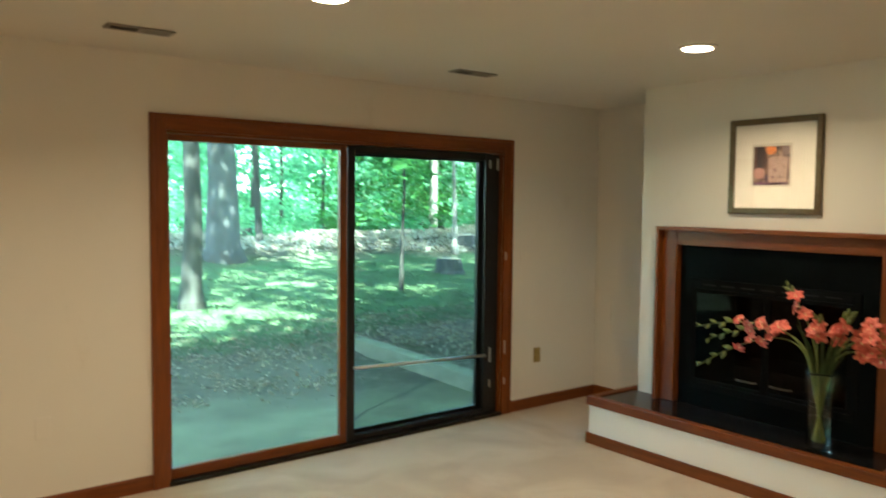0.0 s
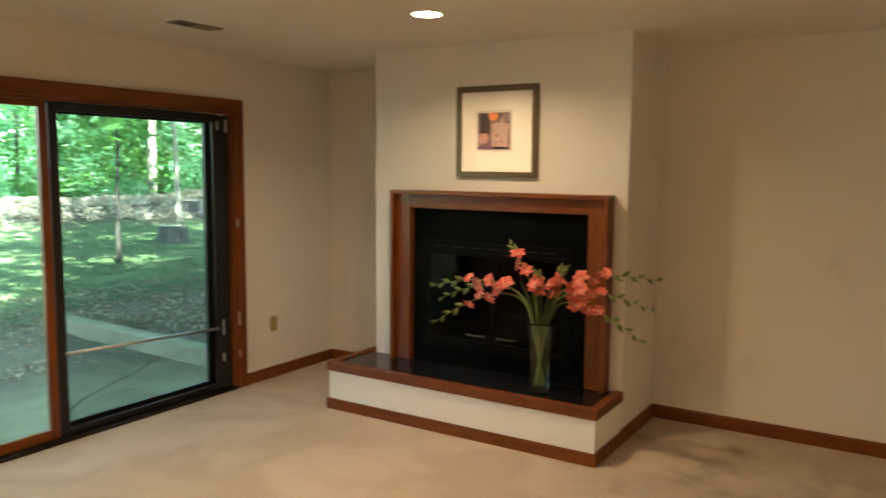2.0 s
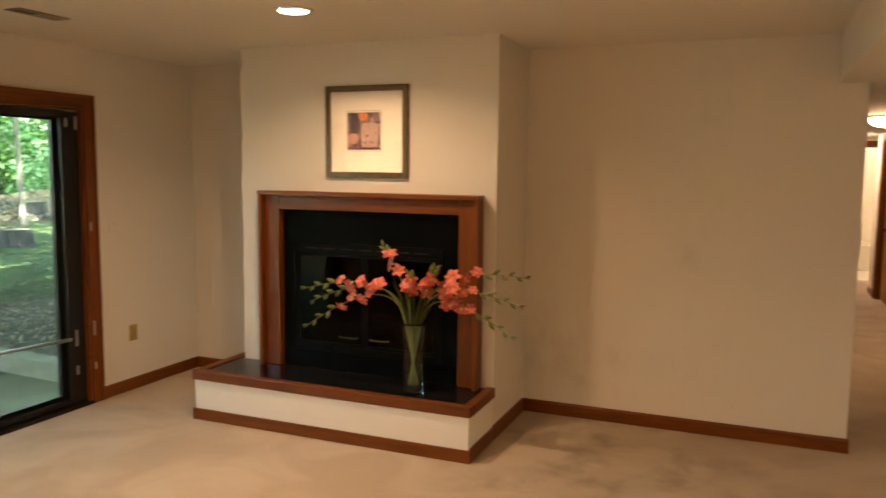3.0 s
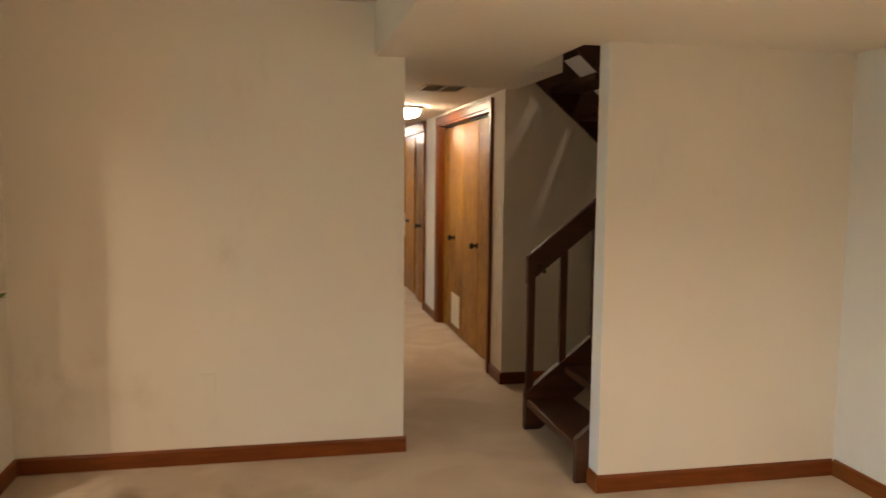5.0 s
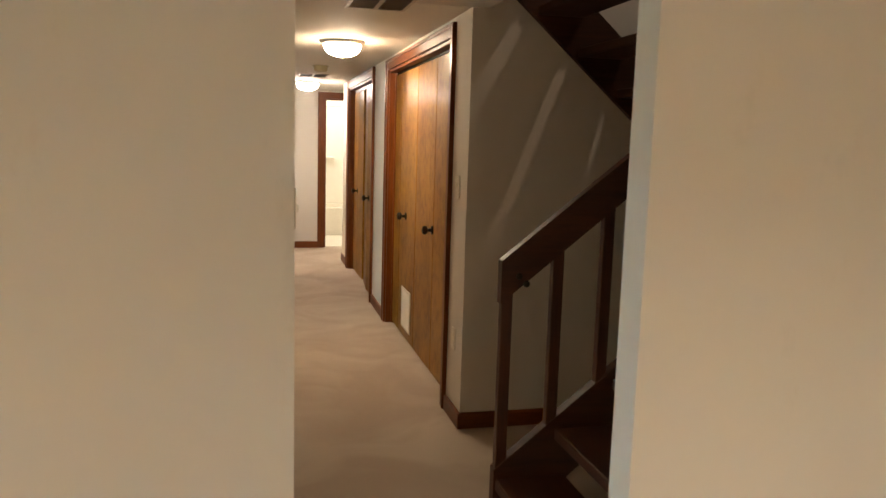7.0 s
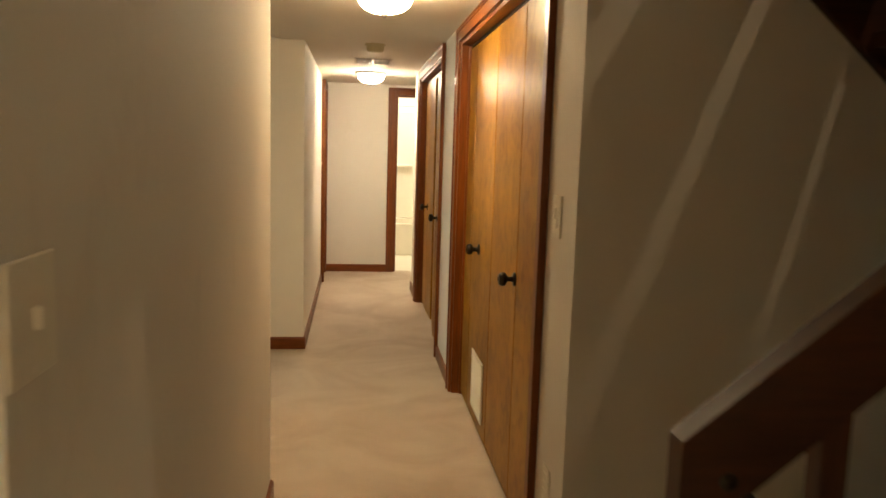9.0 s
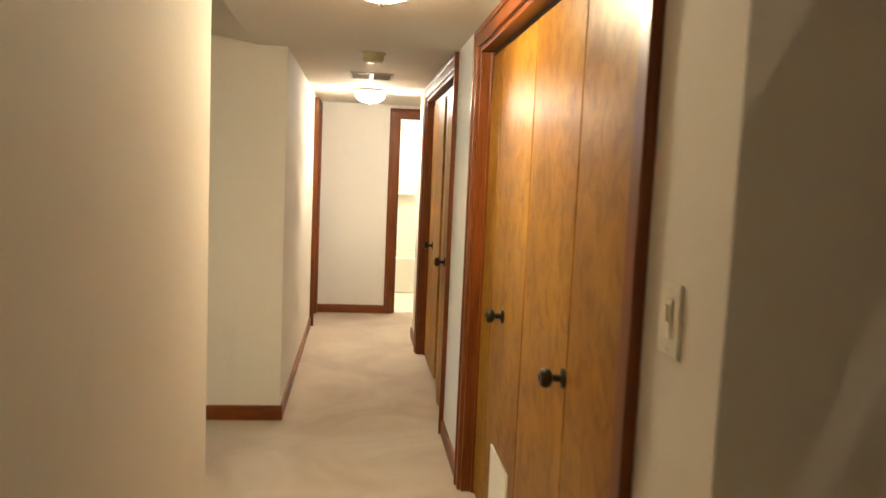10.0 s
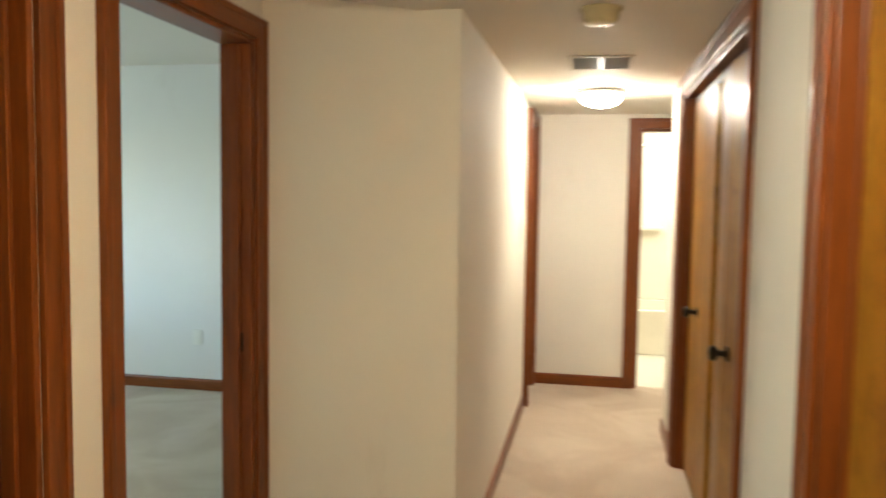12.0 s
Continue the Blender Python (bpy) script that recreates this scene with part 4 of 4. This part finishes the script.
            row.append(bm.verts.new(mid + side * (w * j) + up * (0.25 * w * abs(j) + wave)))
        rows.append(row)
    for a, b in zip(rows, rows[1:]):
        for j in range(4):
            f = bm.faces.new((a[j], a[j + 1], b[j + 1], b[j]))
            f.smooth = True


def bloom(parent, at, way, size):
    """An open floret of six ruffled petals facing along way."""
    way = way.normalized()
    bm = bmesh.new()
    tube(bm, [at - way * 0.012, at, at + way * size * 0.45], [0.003, 0.006, 0.0015], 6)
    flower = part("bloom", bm, M_THROAT, parent, "ruffled coral floret")
    u = way.orthogonal().normalized()
    v = way.cross(u)
    for i in range(6):
        a = math.pi / 3 * i + rng.uniform(-0.15, 0.15)
        out = u * math.cos(a) + v * math.sin(a)
        bm = bmesh.new()
        petal(bm, at + out * 0.003, out, way, size * rng.uniform(0.85, 1.1), size * (0.36 if i % 2 else 0.44))
        part("petal", bm, M_PETAL, flower)


def gladiolus(tip, lean, first, last, count):
    """A flower spike from the bottom of the vase, over its rim and out to the tip; florets sit between first and last along it."""
    foot = Vector((VX - lean[0] * 0.03, VY - lean[1] * 0.035, VZ + 0.04))
    rim = Vector((VX + lean[0] * 0.055, VY + lean[1] * 0.055, VZ + 0.43))
    tip = Vector(tip)
    c1 = rim + (rim - foot).normalized() * 0.26 * (tip - rim).length / 0.5
    pts = [foot.lerp(rim, f) for f in (0, 0.35, 0.7)]
    for i in range(13):
        f = i / 12
        pts.append(rim * (1 - f) ** 2 + c1 * 2 * f * (1 - f) + tip * f * f)
    root = thing("gladiolus", "coral gladiolus spike with open florets and green buds", "flower", "gladioli in the vase")
    bm = bmesh.new()
    tube(bm, pts, [0.0055] * 4 + [0.005 - 0.0035 * i / 12 for i in range(12)], 7)
    part("stem", bm, M_STEM, root)
    curve = pts[3:]
    def along(f):
        s = f * (len(curve) - 1)
        i = min(int(s), len(curve) - 2)
        return curve[i].lerp(curve[i + 1], s - i), (curve[i + 1] - curve[i]).normalized()
    for i in range(count):
        f = first + (last - first) * i / max(1, count - 1)
        p, d = along(f)
        side = d.cross(Vector((1, 0, 0.2))).normalized() * (1 if i % 2 else -1)
        way = (side * 0.7 + Vector((-0.75, 0, 0.25)) + d * 0.35).normalized()
        bloom(root, p + way * 0.012, way, rng.uniform(0.038, 0.054) * (1.05 - 0.35 * i / max(1, count)))
    f, i = last + 0.05, 0
    while f < 0.99:
        p, d = along(f)
        side = d.cross(Vector((1, 0, 0.2))).normalized() * (1 if i % 2 else -1)
        bm = bmesh.new()
        s = 0.055 * (1.25 - f) / 0.4
        s = max(0.016, min(0.06, s))
        e = p + (d * 0.85 + side * 0.5).normalized() * s
        tube(bm, [p, p.lerp(e, 0.35) + side * 0.002, p.lerp(e, 0.7), e], [0.003, 0.0075 * s / 0.035, 0.006 * s / 0.035, 0.0008], 7)
        part("bud", bm, M_STEM, root, "green flower bud")
        f += 0.045
        i += 1


for spike in [((4.02, 3.985, 0.655), (-0.2, 0.9), 0.50, 0.74, 4), ((4.12, 4.0, 0.80), (0.1, 0.9), 0.44, 0.70, 4), ((3.98, 3.97, 0.90), (-0.5, 0.7), 0.45, 0.74, 5),
              ((4.08, 3.485, 1.19), (0.0, 0.35), 0.60, 0.82, 3), ((3.97, 3.25, 1.05), (-0.7, 0.0), 0.62, 0.82, 3), ((4.15, 3.16, 1.07), (0.4, -0.3), 0.52, 0.72, 3),
              ((4.10, 2.59, 1.035), (0.1, -0.7), 0.42, 0.70, 4), ((4.02, 2.60, 0.885), (-0.3, -0.8), 0.46, 0.70, 4), ((4.05, 2.655, 0.70), (-0.1, -0.9), 0.48, 0.70, 4)]:
    gladiolus(*spike)
for i in range(11):
    a = rng.uniform(0, 6.28)
    lean = Vector((math.cos(a) * 0.6, math.sin(a), 0))
    foot = Vector((VX, VY, VZ + 0.05)) - lean * 0.025
    rim = Vector((VX, VY, VZ + 0.42)) + lean * 0.05
    tip = rim + lean * rng.uniform(0.06, 0.22) + Vector((0, 0, rng.uniform(0.10, 0.30)))
    bm = bmesh.new()
    rows = []
    pts = [foot, foot.lerp(rim, 0.5), rim, rim.lerp(tip, 0.5) + Vector((0, 0, 0.03)), tip]
    for j, (p, w) in enumerate(zip(pts, (0.004, 0.006, 0.010, 0.009, 0.001))):
        s = Vector((-lean.y, lean.x, 0)).normalized()
        rows.append([bm.verts.new(p - s * w), bm.verts.new(p + Vector((0, 0, 0.002)) + lean * 0.004), bm.verts.new(p + s * w)])
    for p, q in zip(rows, rows[1:]):
        for j in (0, 1):
            bm.faces.new((p[j], p[j + 1], q[j + 1], q[j]))
    bmesh.ops.solidify(bm, geom=bm.faces[:], thickness=0.0012)
    tagged(part("gladiolus_leaf", bm, M_LEAF), "sword-shaped green leaf among the stems", "leaf", "leaves in the vase")


# ---- outdoors ----
def ground_height(x, y):
    h = -0.13 + 0.13 * min(1.0, max(0.0, (y - 8.0) / 4.5))
    if y > 7.5 and not (3.7 < x < 4.62 and y < 8.6):
        h += 0.033 * max(0.0, 1.0 - (y - 7.5) / 3.0)
    if x > 4.62:
        h += 0.13 * max(0.0, min(1.0, (12.5 - y) / 4.0)) * min(1.0, (x - 4.62) / 0.05)
    h += 0.022 * max(0.0, min(14.0, y - 12.5))
    h += 0.55 * math.exp(-((y - 20.8 - 0.15 * (x - 12)) / 1.9) ** 2) * (0.8 + 0.4 * noise.noise((x * 0.4, y * 0.4, 0)))
    return h + 0.035 * noise.noise((x * 0.7, y * 0.7, 3.0)) * (y > 8.5)


k = Nodes("lawn_and_leaf_litter", 0.95, spec=0.15)
moss = k.ramp(k.noise(3.0, detail=8, rough=0.7), [(0.34, (0.09, 0.080, 0.05, 1)), (0.46, (0.085, 0.13, 0.06, 1)), (0.62, (0.10, 0.18, 0.075, 1))])
litter = k.ramp(k.noise(11.0, detail=8, rough=0.75), [(0.3, (0.045, 0.038, 0.028, 1)), (0.5, (0.10, 0.087, 0.063, 1)), (0.72, (0.19, 0.165, 0.125, 1))])
sep = k.add("ShaderNodeSeparateXYZ")
k.link(k.coord, sep.inputs["Vector"])
edge = k.add("ShaderNodeMath")
edge.operation = "MULTIPLY_ADD"
k.link(k.noise(0.9, detail=5), edge.inputs[0])
edge.inputs[1].default_value = 4.2
k.link(sep.outputs["Y"], edge.inputs[2])
span = k.add("ShaderNodeMapRange", **{"From Min": 0.0, "From Max": 40.0})
k.link(edge.outputs["Value"], span.inputs["Value"])
W0, W1 = (0, 0, 0, 1), (1, 1, 1, 1)
k.colour(k.mix(k.ramp(span.outputs["Result"], [(0.285, W1), (0.315, W0), (0.485, W0), (0.52, W1)]), moss, litter))
k.bump(k.noise(26, detail=6, rough=0.7), 0.7, 0.04)
M_GROUND = k.m

verts, faces = [], []
xs = [-600, -120, -40] + [-20 + 0.6 * i for i in range(92)] + [60, 150, 600]
ys = [5.80, 6.6, 7.3] + [7.9 + 0.5 * i for i in range(60)] + [45, 60, 100, 200, 600]
for y in ys:
    for x in xs:
        verts.append((x, y, ground_height(x, min(y, 45.0))))
for j in range(len(ys) - 1):
    for i in range(len(xs) - 1):
        a = j * len(xs) + i
        faces.append((a, a + 1, a + 1 + len(xs), a + len(xs)))
me = bpy.data.meshes.new("ground")
me.from_pydata(verts, [], faces)
me.polygons.foreach_set("use_smooth", [True] * len(faces))
me.materials.append(M_GROUND)
structure(new("ground", me), "mossy lawn with bare leaf-littered patches", "ground")

k = Nodes("weathered_concrete", 0.9, spec=0.2)
slab = k.ramp(k.noise(1.6, detail=6, rough=0.65), [(0.32, (0.105, 0.10, 0.065, 1)), (0.66, (0.21, 0.195, 0.125, 1))])
soil = k.ramp(k.noise(9.0, detail=7, rough=0.7), [(0.3, (0.06, 0.052, 0.038, 1)), (0.7, (0.125, 0.11, 0.08, 1))])
way = k.add("ShaderNodeVectorMath")
way.operation = "DOT_PRODUCT"
way.inputs[1].default_value = (0.2, 1.0, 0.0)
k.link(k.coord, way.inputs[0])
drift = k.add("ShaderNodeMath")
drift.operation = "MULTIPLY_ADD"
k.link(k.noise(1.3, detail=6, rough=0.65), drift.inputs[0])
drift.inputs[1].default_value = 1.6
k.link(way.outputs["Value"], drift.inputs[2])
cover = k.add("ShaderNodeMapRange", **{"From Min": 8.2, "From Max": 9.0})
k.link(drift.outputs["Value"], cover.inputs["Value"])
k.colour(k.mix(cover.outputs["Result"], slab, soil))
k.bump(k.noise(22, detail=6, rough=0.7), 0.35, 0.01)
M_CONCRETE = k.m
M_KERB = plain("pale_kerb_concrete", (0.22, 0.21, 0.14, 1), 0.9, 0, 0.4, 3.0, 0.3)
structure(block("patio", (-2.5, 5.805, -0.30, 4.53, 8.85, -0.10), M_CONCRETE, None, 0.008), "weathered grey concrete patio slab with a crack", "patio")
bm = bmesh.new()
pts = [Vector((3.05 + 0.30 * i, 6.42 + 0.16 * i + rng.uniform(-0.05, 0.05), -0.0985)) for i in range(6)]
for p, q in zip(pts, pts[1:]):
    n = (q - p).cross(Vector((0, 0, 1))).normalized() * 0.007
    prism(bm, [(p + n).xy[:], (q + n).xy[:], (q - n).xy[:], (p - n).xy[:]], "z", -0.104, -0.0985)
structure(part("patio_crack", bm, M_GAP), "dark crack in the concrete", "crack")
bm = bmesh.new()
prism(bm, [(4.42, 5.805), (4.59, 5.805), (4.76, 9.1), (4.585, 9.1)], "z", -0.30, 0.05)
bmesh.ops.bevel(bm, geom=bm.edges[:], offset=0.014, segments=2, affect="EDGES", profile=0.5)
structure(part("kerb", bm, M_KERB), "low concrete retaining kerb beside the patio", "kerb")


def leaf_cloud(name, clumps, size, material, seed, parent=None, label=""):
    """Many small folded leaves, scattered in clumps of (centre, radii, number)."""
    r = np.random.RandomState(seed)
    vs = []
    for (cx, cy, cz), (rx, ry, rz), n in clumps:
        d = r.normal(size=(n, 3))
        d /= np.linalg.norm(d, axis=1)[:, None]
        c = np.array([cx, cy, cz]) + d * (r.uniform(0.15, 1.0, n) ** 0.6)[:, None] * np.array([rx, ry, rz])
        u = r.normal(size=(n, 3))
        u[:, 2] *= 0.5
        u /= np.linalg.norm(u, axis=1)[:, None]
        w = np.cross(u, r.normal(size=(n, 3)))
        w /= np.linalg.norm(w, axis=1)[:, None] + 1e-9
        nrm = np.cross(u, w)
        s = (size * r.uniform(0.55, 1.35, n))[:, None]
        vs.append(np.stack([c - u * s, c + w * s * 0.45 + nrm * s * 0.15, c + u * s, c - w * s * 0.45 + nrm * s * 0.15], 1).reshape(-1, 3))
    v = np.concatenate(vs)
    n = len(v) // 4
    me = bpy.data.meshes.new(name)
    q = np.arange(n)[:, None] * 4
    me.from_pydata(v.tolist(), [], np.concatenate([q + [0, 1, 2], q + [0, 2, 3]]).tolist())
    me.materials.append(material)
    ob = new(name, me)
    if parent:
        ob.parent = parent
    return tagged(ob, label)


def foliage(name, a, b, c):
    k = Nodes(name, 0.5, spec=0.3)
    g = k.add("ShaderNodeNewGeometry")
    k.colour(k.ramp(g.outputs["Random Per Island"], [(0.0, a), (0.5, b), (1.0, c)]))
    thin = k.add("ShaderNodeBsdfTranslucent")
    k.link(k.ramp(g.outputs["Random Per Island"], [(0.0, b), (1.0, c)]), thin.inputs["Color"])
    mixer = k.add("ShaderNodeMixShader", Fac=0.58)
    k.link(k.p.outputs["BSDF"], mixer.inputs[1])
    k.link(thin.outputs["BSDF"], mixer.inputs[2])
    k.link(mixer.outputs["Shader"], k.t.nodes["Material Output"].inputs["Surface"])
    return k.m


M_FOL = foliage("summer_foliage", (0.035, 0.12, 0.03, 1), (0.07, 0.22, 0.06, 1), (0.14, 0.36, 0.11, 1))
# Lighter copy of the leaf green: sun and cool haze put into the colour.
M_FOL_SUNLIT = foliage("sunlit_tone_foliage", (0.075, 0.22, 0.10, 1), (0.16, 0.41, 0.21, 1), (0.31, 0.61, 0.37, 1))


def bark(name, light, dark):
    k = Nodes(name, 0.9, spec=0.2)
    n = k.noise(9, k.mapped((1, 1, 0.22), shift=True), detail=7, rough=0.7)
    k.colour(k.ramp(n, [(0.32, dark), (0.68, light)]))
    k.bump(n, 0.9, 0.03)
    return k.m


M_BARK = bark("grey_brown_bark", (0.105, 0.095, 0.085, 1), (0.03, 0.028, 0.024, 1))
M_BARK_GREY = bark("lichened_grey_bark", (0.135, 0.132, 0.127, 1), (0.04, 0.039, 0.037, 1))
M_BARK_PALE = bark("pale_grey_bark", (0.38, 0.35, 0.30, 1), (0.15, 0.135, 0.115, 1))


def tree(label, x, y, r, height, lean, material, crown, seed, low=None):
    """A tapered trunk with flared foot and limbs, and a crown of leaf clumps."""
    q = random.Random(seed)
    g = ground_height(x, y) - 0.05
    root = thing("tree", label, "tree")
    spine = []
    for i in range(9):
        f = i / 8
        spine.append((x + lean[0] * f * height + q.uniform(-0.04, 0.04) * (i > 0), y + lean[1] * f * height + q.uniform(-0.04, 0.04) * (i > 0), g - 0.25 * (i == 0) + f * height))
    spine.insert(1, (x + lean[0] * 0.3, y + lean[1] * 0.3, g + 0.35))
    radii = [r * 1.9, r * 1.12] + [r * (1 - 0.72 * i / 8) for i in range(1, 9)]
    bm = bmesh.new()
    tube(bm, spine, radii, 14)
    part("trunk", bm, material, root)
    clumps = []
    for i in range(crown):
        h = q.uniform(0.5, 0.98)
        a = q.uniform(0, 6.28)
        p = Vector(spine[min(9, 1 + int(h * 8))])
        reach = q.uniform(0.8, 3.2) * min(1, height / 9)
        e = p + Vector((math.cos(a) * reach, math.sin(a) * reach, reach * q.uniform(0.2, 0.6)))
        bm = bmesh.new()
        tube(bm, [p, p.lerp(e, 0.5) + Vector((0, 0, -0.1)), e], [r * 0.28, r * 0.17, 0.012], 7)
        part("limb", bm, material, root)
        for _ in range(3):
            clumps.append(((e.x + q.uniform(-0.8, 0.8), e.y + q.uniform(-0.8, 0.8), e.z + q.uniform(-0.4, 0.6)), (1.0, 1.0, 0.5), 90))
    for c in low or ():
        clumps.append(c)
    if clumps:
        leaf_cloud("crown", clumps, 0.15, M_FOL_SUNLIT if low else M_FOL, seed, root, "loose green foliage")
    return root


tree("straight grey tree trunk standing on the lawn's edge", 4.0, 12.45, 0.14, 11, (0.003, 0.0), M_BARK, 10, 11)
tree("massive old grey tree trunk behind the lawn", 6.75, 18.1, 0.35, 15, (-0.015, 0.0), M_BARK_GREY, 12, 12)
tree("slim dark tree behind the lawn", 8.22, 19.4, 0.085, 10, (-0.04, 0.0), M_BARK, 8, 13)
tree("thin dark sapling standing on the lawn", 7.92, 12.7, 0.036, 5.0, (0.03, 0.01), M_BARK, 5, 14)
tree("pale straight tree trunk at the wood's edge", 15.87, 22.3, 0.14, 13, (0.0, 0.0), M_BARK_PALE, 10, 15)
tree("slender pale crooked tree beside the stumps", 13.5, 18.1, 0.075, 6.5, (-0.02, 0.0), M_BARK_PALE, 4, 16, [((12.7 + 0.9 * i, 17.9, 3.0 + 0.08 * i), (0.7, 0.5, 0.10), 70) for i in range(3)])
for i, (x, y, r) in enumerate(((10.2, 27.0, 0.16), (12.4, 29.0, 0.2), (18.3, 25.5, 0.14), (9.0, 24.0, 0.07), (11.3, 24.5, 0.06), (20.6, 28.0, 0.22), (7.2, 26.5, 0.12), (16.9, 30.0, 0.18), (13.6, 26.0, 0.08))):
    tree("grey woodland tree beyond the lawn", x, y, r, 12, (rng.uniform(-0.02, 0.02), 0), M_BARK if i % 3 else M_BARK_PALE, 5, 30 + i)
# Trees added for their shade on the lawn, most of them out of view.
for i, (x, y) in enumerate(((0.0, 14.0), (12.0, 9.5), (-3.0, 19.0), (17.0, 14.0), (8.5, 22.0))):
    tree("broad-crowned tree added to shade the lawn", x, y, 0.2, 11, (0, 0), M_BARK, 11, 60 + i)


def stump(label, x, y, r, h, seed):
    q = random.Random(seed)
    g = ground_height(x, y) - 0.03
    root = thing("tree_stump", label, "stump", "cut stumps")
    bm = bmesh.new()
    n = 18
    rows = []
    wob = [q.uniform(0.88, 1.12) for _ in range(n)]
    for f, s in ((0, 1.35), (0.25, 1.08), (0.7, 1.0), (1.0, 0.97)):
        rows.append([bm.verts.new((x + r * s * (1 + (wob[i] - 1) * (1.6 - f)) * math.cos(6.283 * i / n), y + r * s * (1 + (wob[i] - 1) * (1.6 - f)) * math.sin(6.283 * i / n), g + h * f + (q.uniform(-0.02, 0.02) if f == 1 else 0))) for i in range(n)])
    for a, b in zip(rows, rows[1:]):
        for i in range(n):
            bm.faces.new((a[i], a[(i + 1) % n], b[(i + 1) % n], b[i]))
    part("bark", bm, M_BARK_GREY, root)
    bm = bmesh.new()
    top = [bm.verts.new((v[0], v[1], g + h * 0.99)) for v in [(x + r * 0.95 * w * math.cos(6.283 * i / n), y + r * 0.95 * w * math.sin(6.283 * i / n)) for i, w in enumerate(wob)]]
    c = bm.verts.new((x, y, g + h * 1.02))
    for i in range(n):
        bm.faces.new((top[i], top[(i + 1) % n], c))
    part("cut_face", bm, plain("weathered_cut_wood", (0.34, 0.28, 0.20, 1), 0.9, 0, 0.3, 14, 0.2), root, "pale weathered cut face")


stump("broad weathered grey tree stump on the lawn", 10.52, 14.6, 0.27, 0.36, 1)
stump("pale sunlit tree stump behind the first", 14.5, 19.0, 0.33, 0.42, 2)
bm = bmesh.new()
tube(bm, [(6.8, 7.8, 0.10), (6.95, 7.95, 0.24), (7.1, 8.0, 0.12)], [0.14, 0.11, 0.09], 9)
tagged(part("root_clump", bm, M_BARK), "dark twisted root clump beside the kerb", "root")

r = np.random.RandomState(5)
clumps = []
for i in range(280):
    y = r.uniform(21.0, 36.0)
    x = y * r.uniform(0.16, 0.95)
    z = ground_height(x, y) + r.uniform(0.1, 5.5) ** 1.0
    s = r.uniform(0.5, 1.3)
    clumps.append(((x, y, z), (s, s, s * 0.55), int(150 * s)))
# Uses the leaf green that has sunlight put into its colour.
tagged(leaf_cloud("woodland_foliage", clumps, 0.115, M_FOL_SUNLIT, 3), "layered green woodland foliage with sunlight lightened into its colour", "foliage", "", "stuff")
clumps = []
for i in range(150):
    y = r.uniform(20.5, 27.0)
    x = y * r.uniform(0.52, 0.95)
    s = r.uniform(0.4, 0.9)
    clumps.append(((x, y, ground_height(x, y) + r.uniform(0.2, 4.2)), (s, s, s * 0.7), int(170 * s)))
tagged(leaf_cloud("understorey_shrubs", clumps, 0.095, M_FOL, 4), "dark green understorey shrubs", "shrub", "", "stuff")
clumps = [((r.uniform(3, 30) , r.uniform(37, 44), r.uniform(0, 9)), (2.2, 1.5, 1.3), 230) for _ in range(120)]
# Distant leaves, their brightness partly painted in with the lighter green.
tagged(leaf_cloud("far_woodland", clumps, 0.24, M_FOL_SUNLIT, 6), "far green woodland with sun and haze lightened into its colour", "foliage", "", "stuff")
# Added leaves out of view above the roof, to break up the sun.
clumps = [((r.uniform(-5, 14), r.uniform(-2, 13), r.uniform(9.0, 12.5)), (1.6, 1.6, 0.6), 150) for _ in range(150)]
tagged(leaf_cloud("shade_canopy", clumps, 0.22, M_FOL, 8), "unseen leaf layer added overhead to dapple the lawn with shade", "foliage", "", "stuff")
M_LITTER = foliage("dry_fallen_leaves", (0.10, 0.075, 0.05, 1), (0.22, 0.17, 0.12, 1), (0.34, 0.28, 0.21, 1))
clumps = []
for i in range(420):
    x, y = r.uniform(0.8, 9.5), r.uniform(7.2, 10.6)
    if x > 4.2 and y < 9.0 and x < 4.8:
        continue
    clumps.append(((x, y, ground_height(x, y) + 0.012), (0.30, 0.30, 0.012), 14))
for i in range(160):
    y = r.uniform(18.3, 22.5)
    x = y * r.uniform(0.25, 0.9)
    clumps.append(((x, y, ground_height(x, y) + 0.03), (0.5, 0.5, 0.05), 22))
tagged(leaf_cloud("fallen_leaves", clumps, 0.035, M_LITTER, 9), "dry brown leaf litter", "leaves", "", "stuff")
clumps = []
for i in range(420):
    y = r.uniform(18.6, 22.2)
    x = y * r.uniform(0.30, 0.92)
    clumps.append(((x, y, ground_height(x, y) + 0.05), (0.6, 0.6, 0.06), 16))
M_DRY = foliage("pale_dry_leaves", (0.26, 0.20, 0.15, 1), (0.42, 0.35, 0.28, 1), (0.60, 0.54, 0.46, 1))
tagged(leaf_cloud("bank_leaves", clumps, 0.085, M_DRY, 12), "pale dry leaves heaped along the wood's edge", "leaves", "", "stuff")
M_MOSS = foliage("mossy_lawn", (0.065, 0.11, 0.06, 1), (0.09, 0.14, 0.075, 1), (0.115, 0.175, 0.095, 1))
clumps = []
for i in range(1500):
    y = 9.4 + 11.0 * r.uniform(0, 1) ** 1.3
    x = (y - 1.3) * r.uniform(0.24, 0.95)
    clumps.append(((x, y, ground_height(x, y) + 0.02), (0.28, 0.28, 0.02), 20))
tagged(leaf_cloud("lawn_tufts", clumps, 0.02, M_MOSS, 10), "short mossy lawn tufts", "grass", "", "stuff")
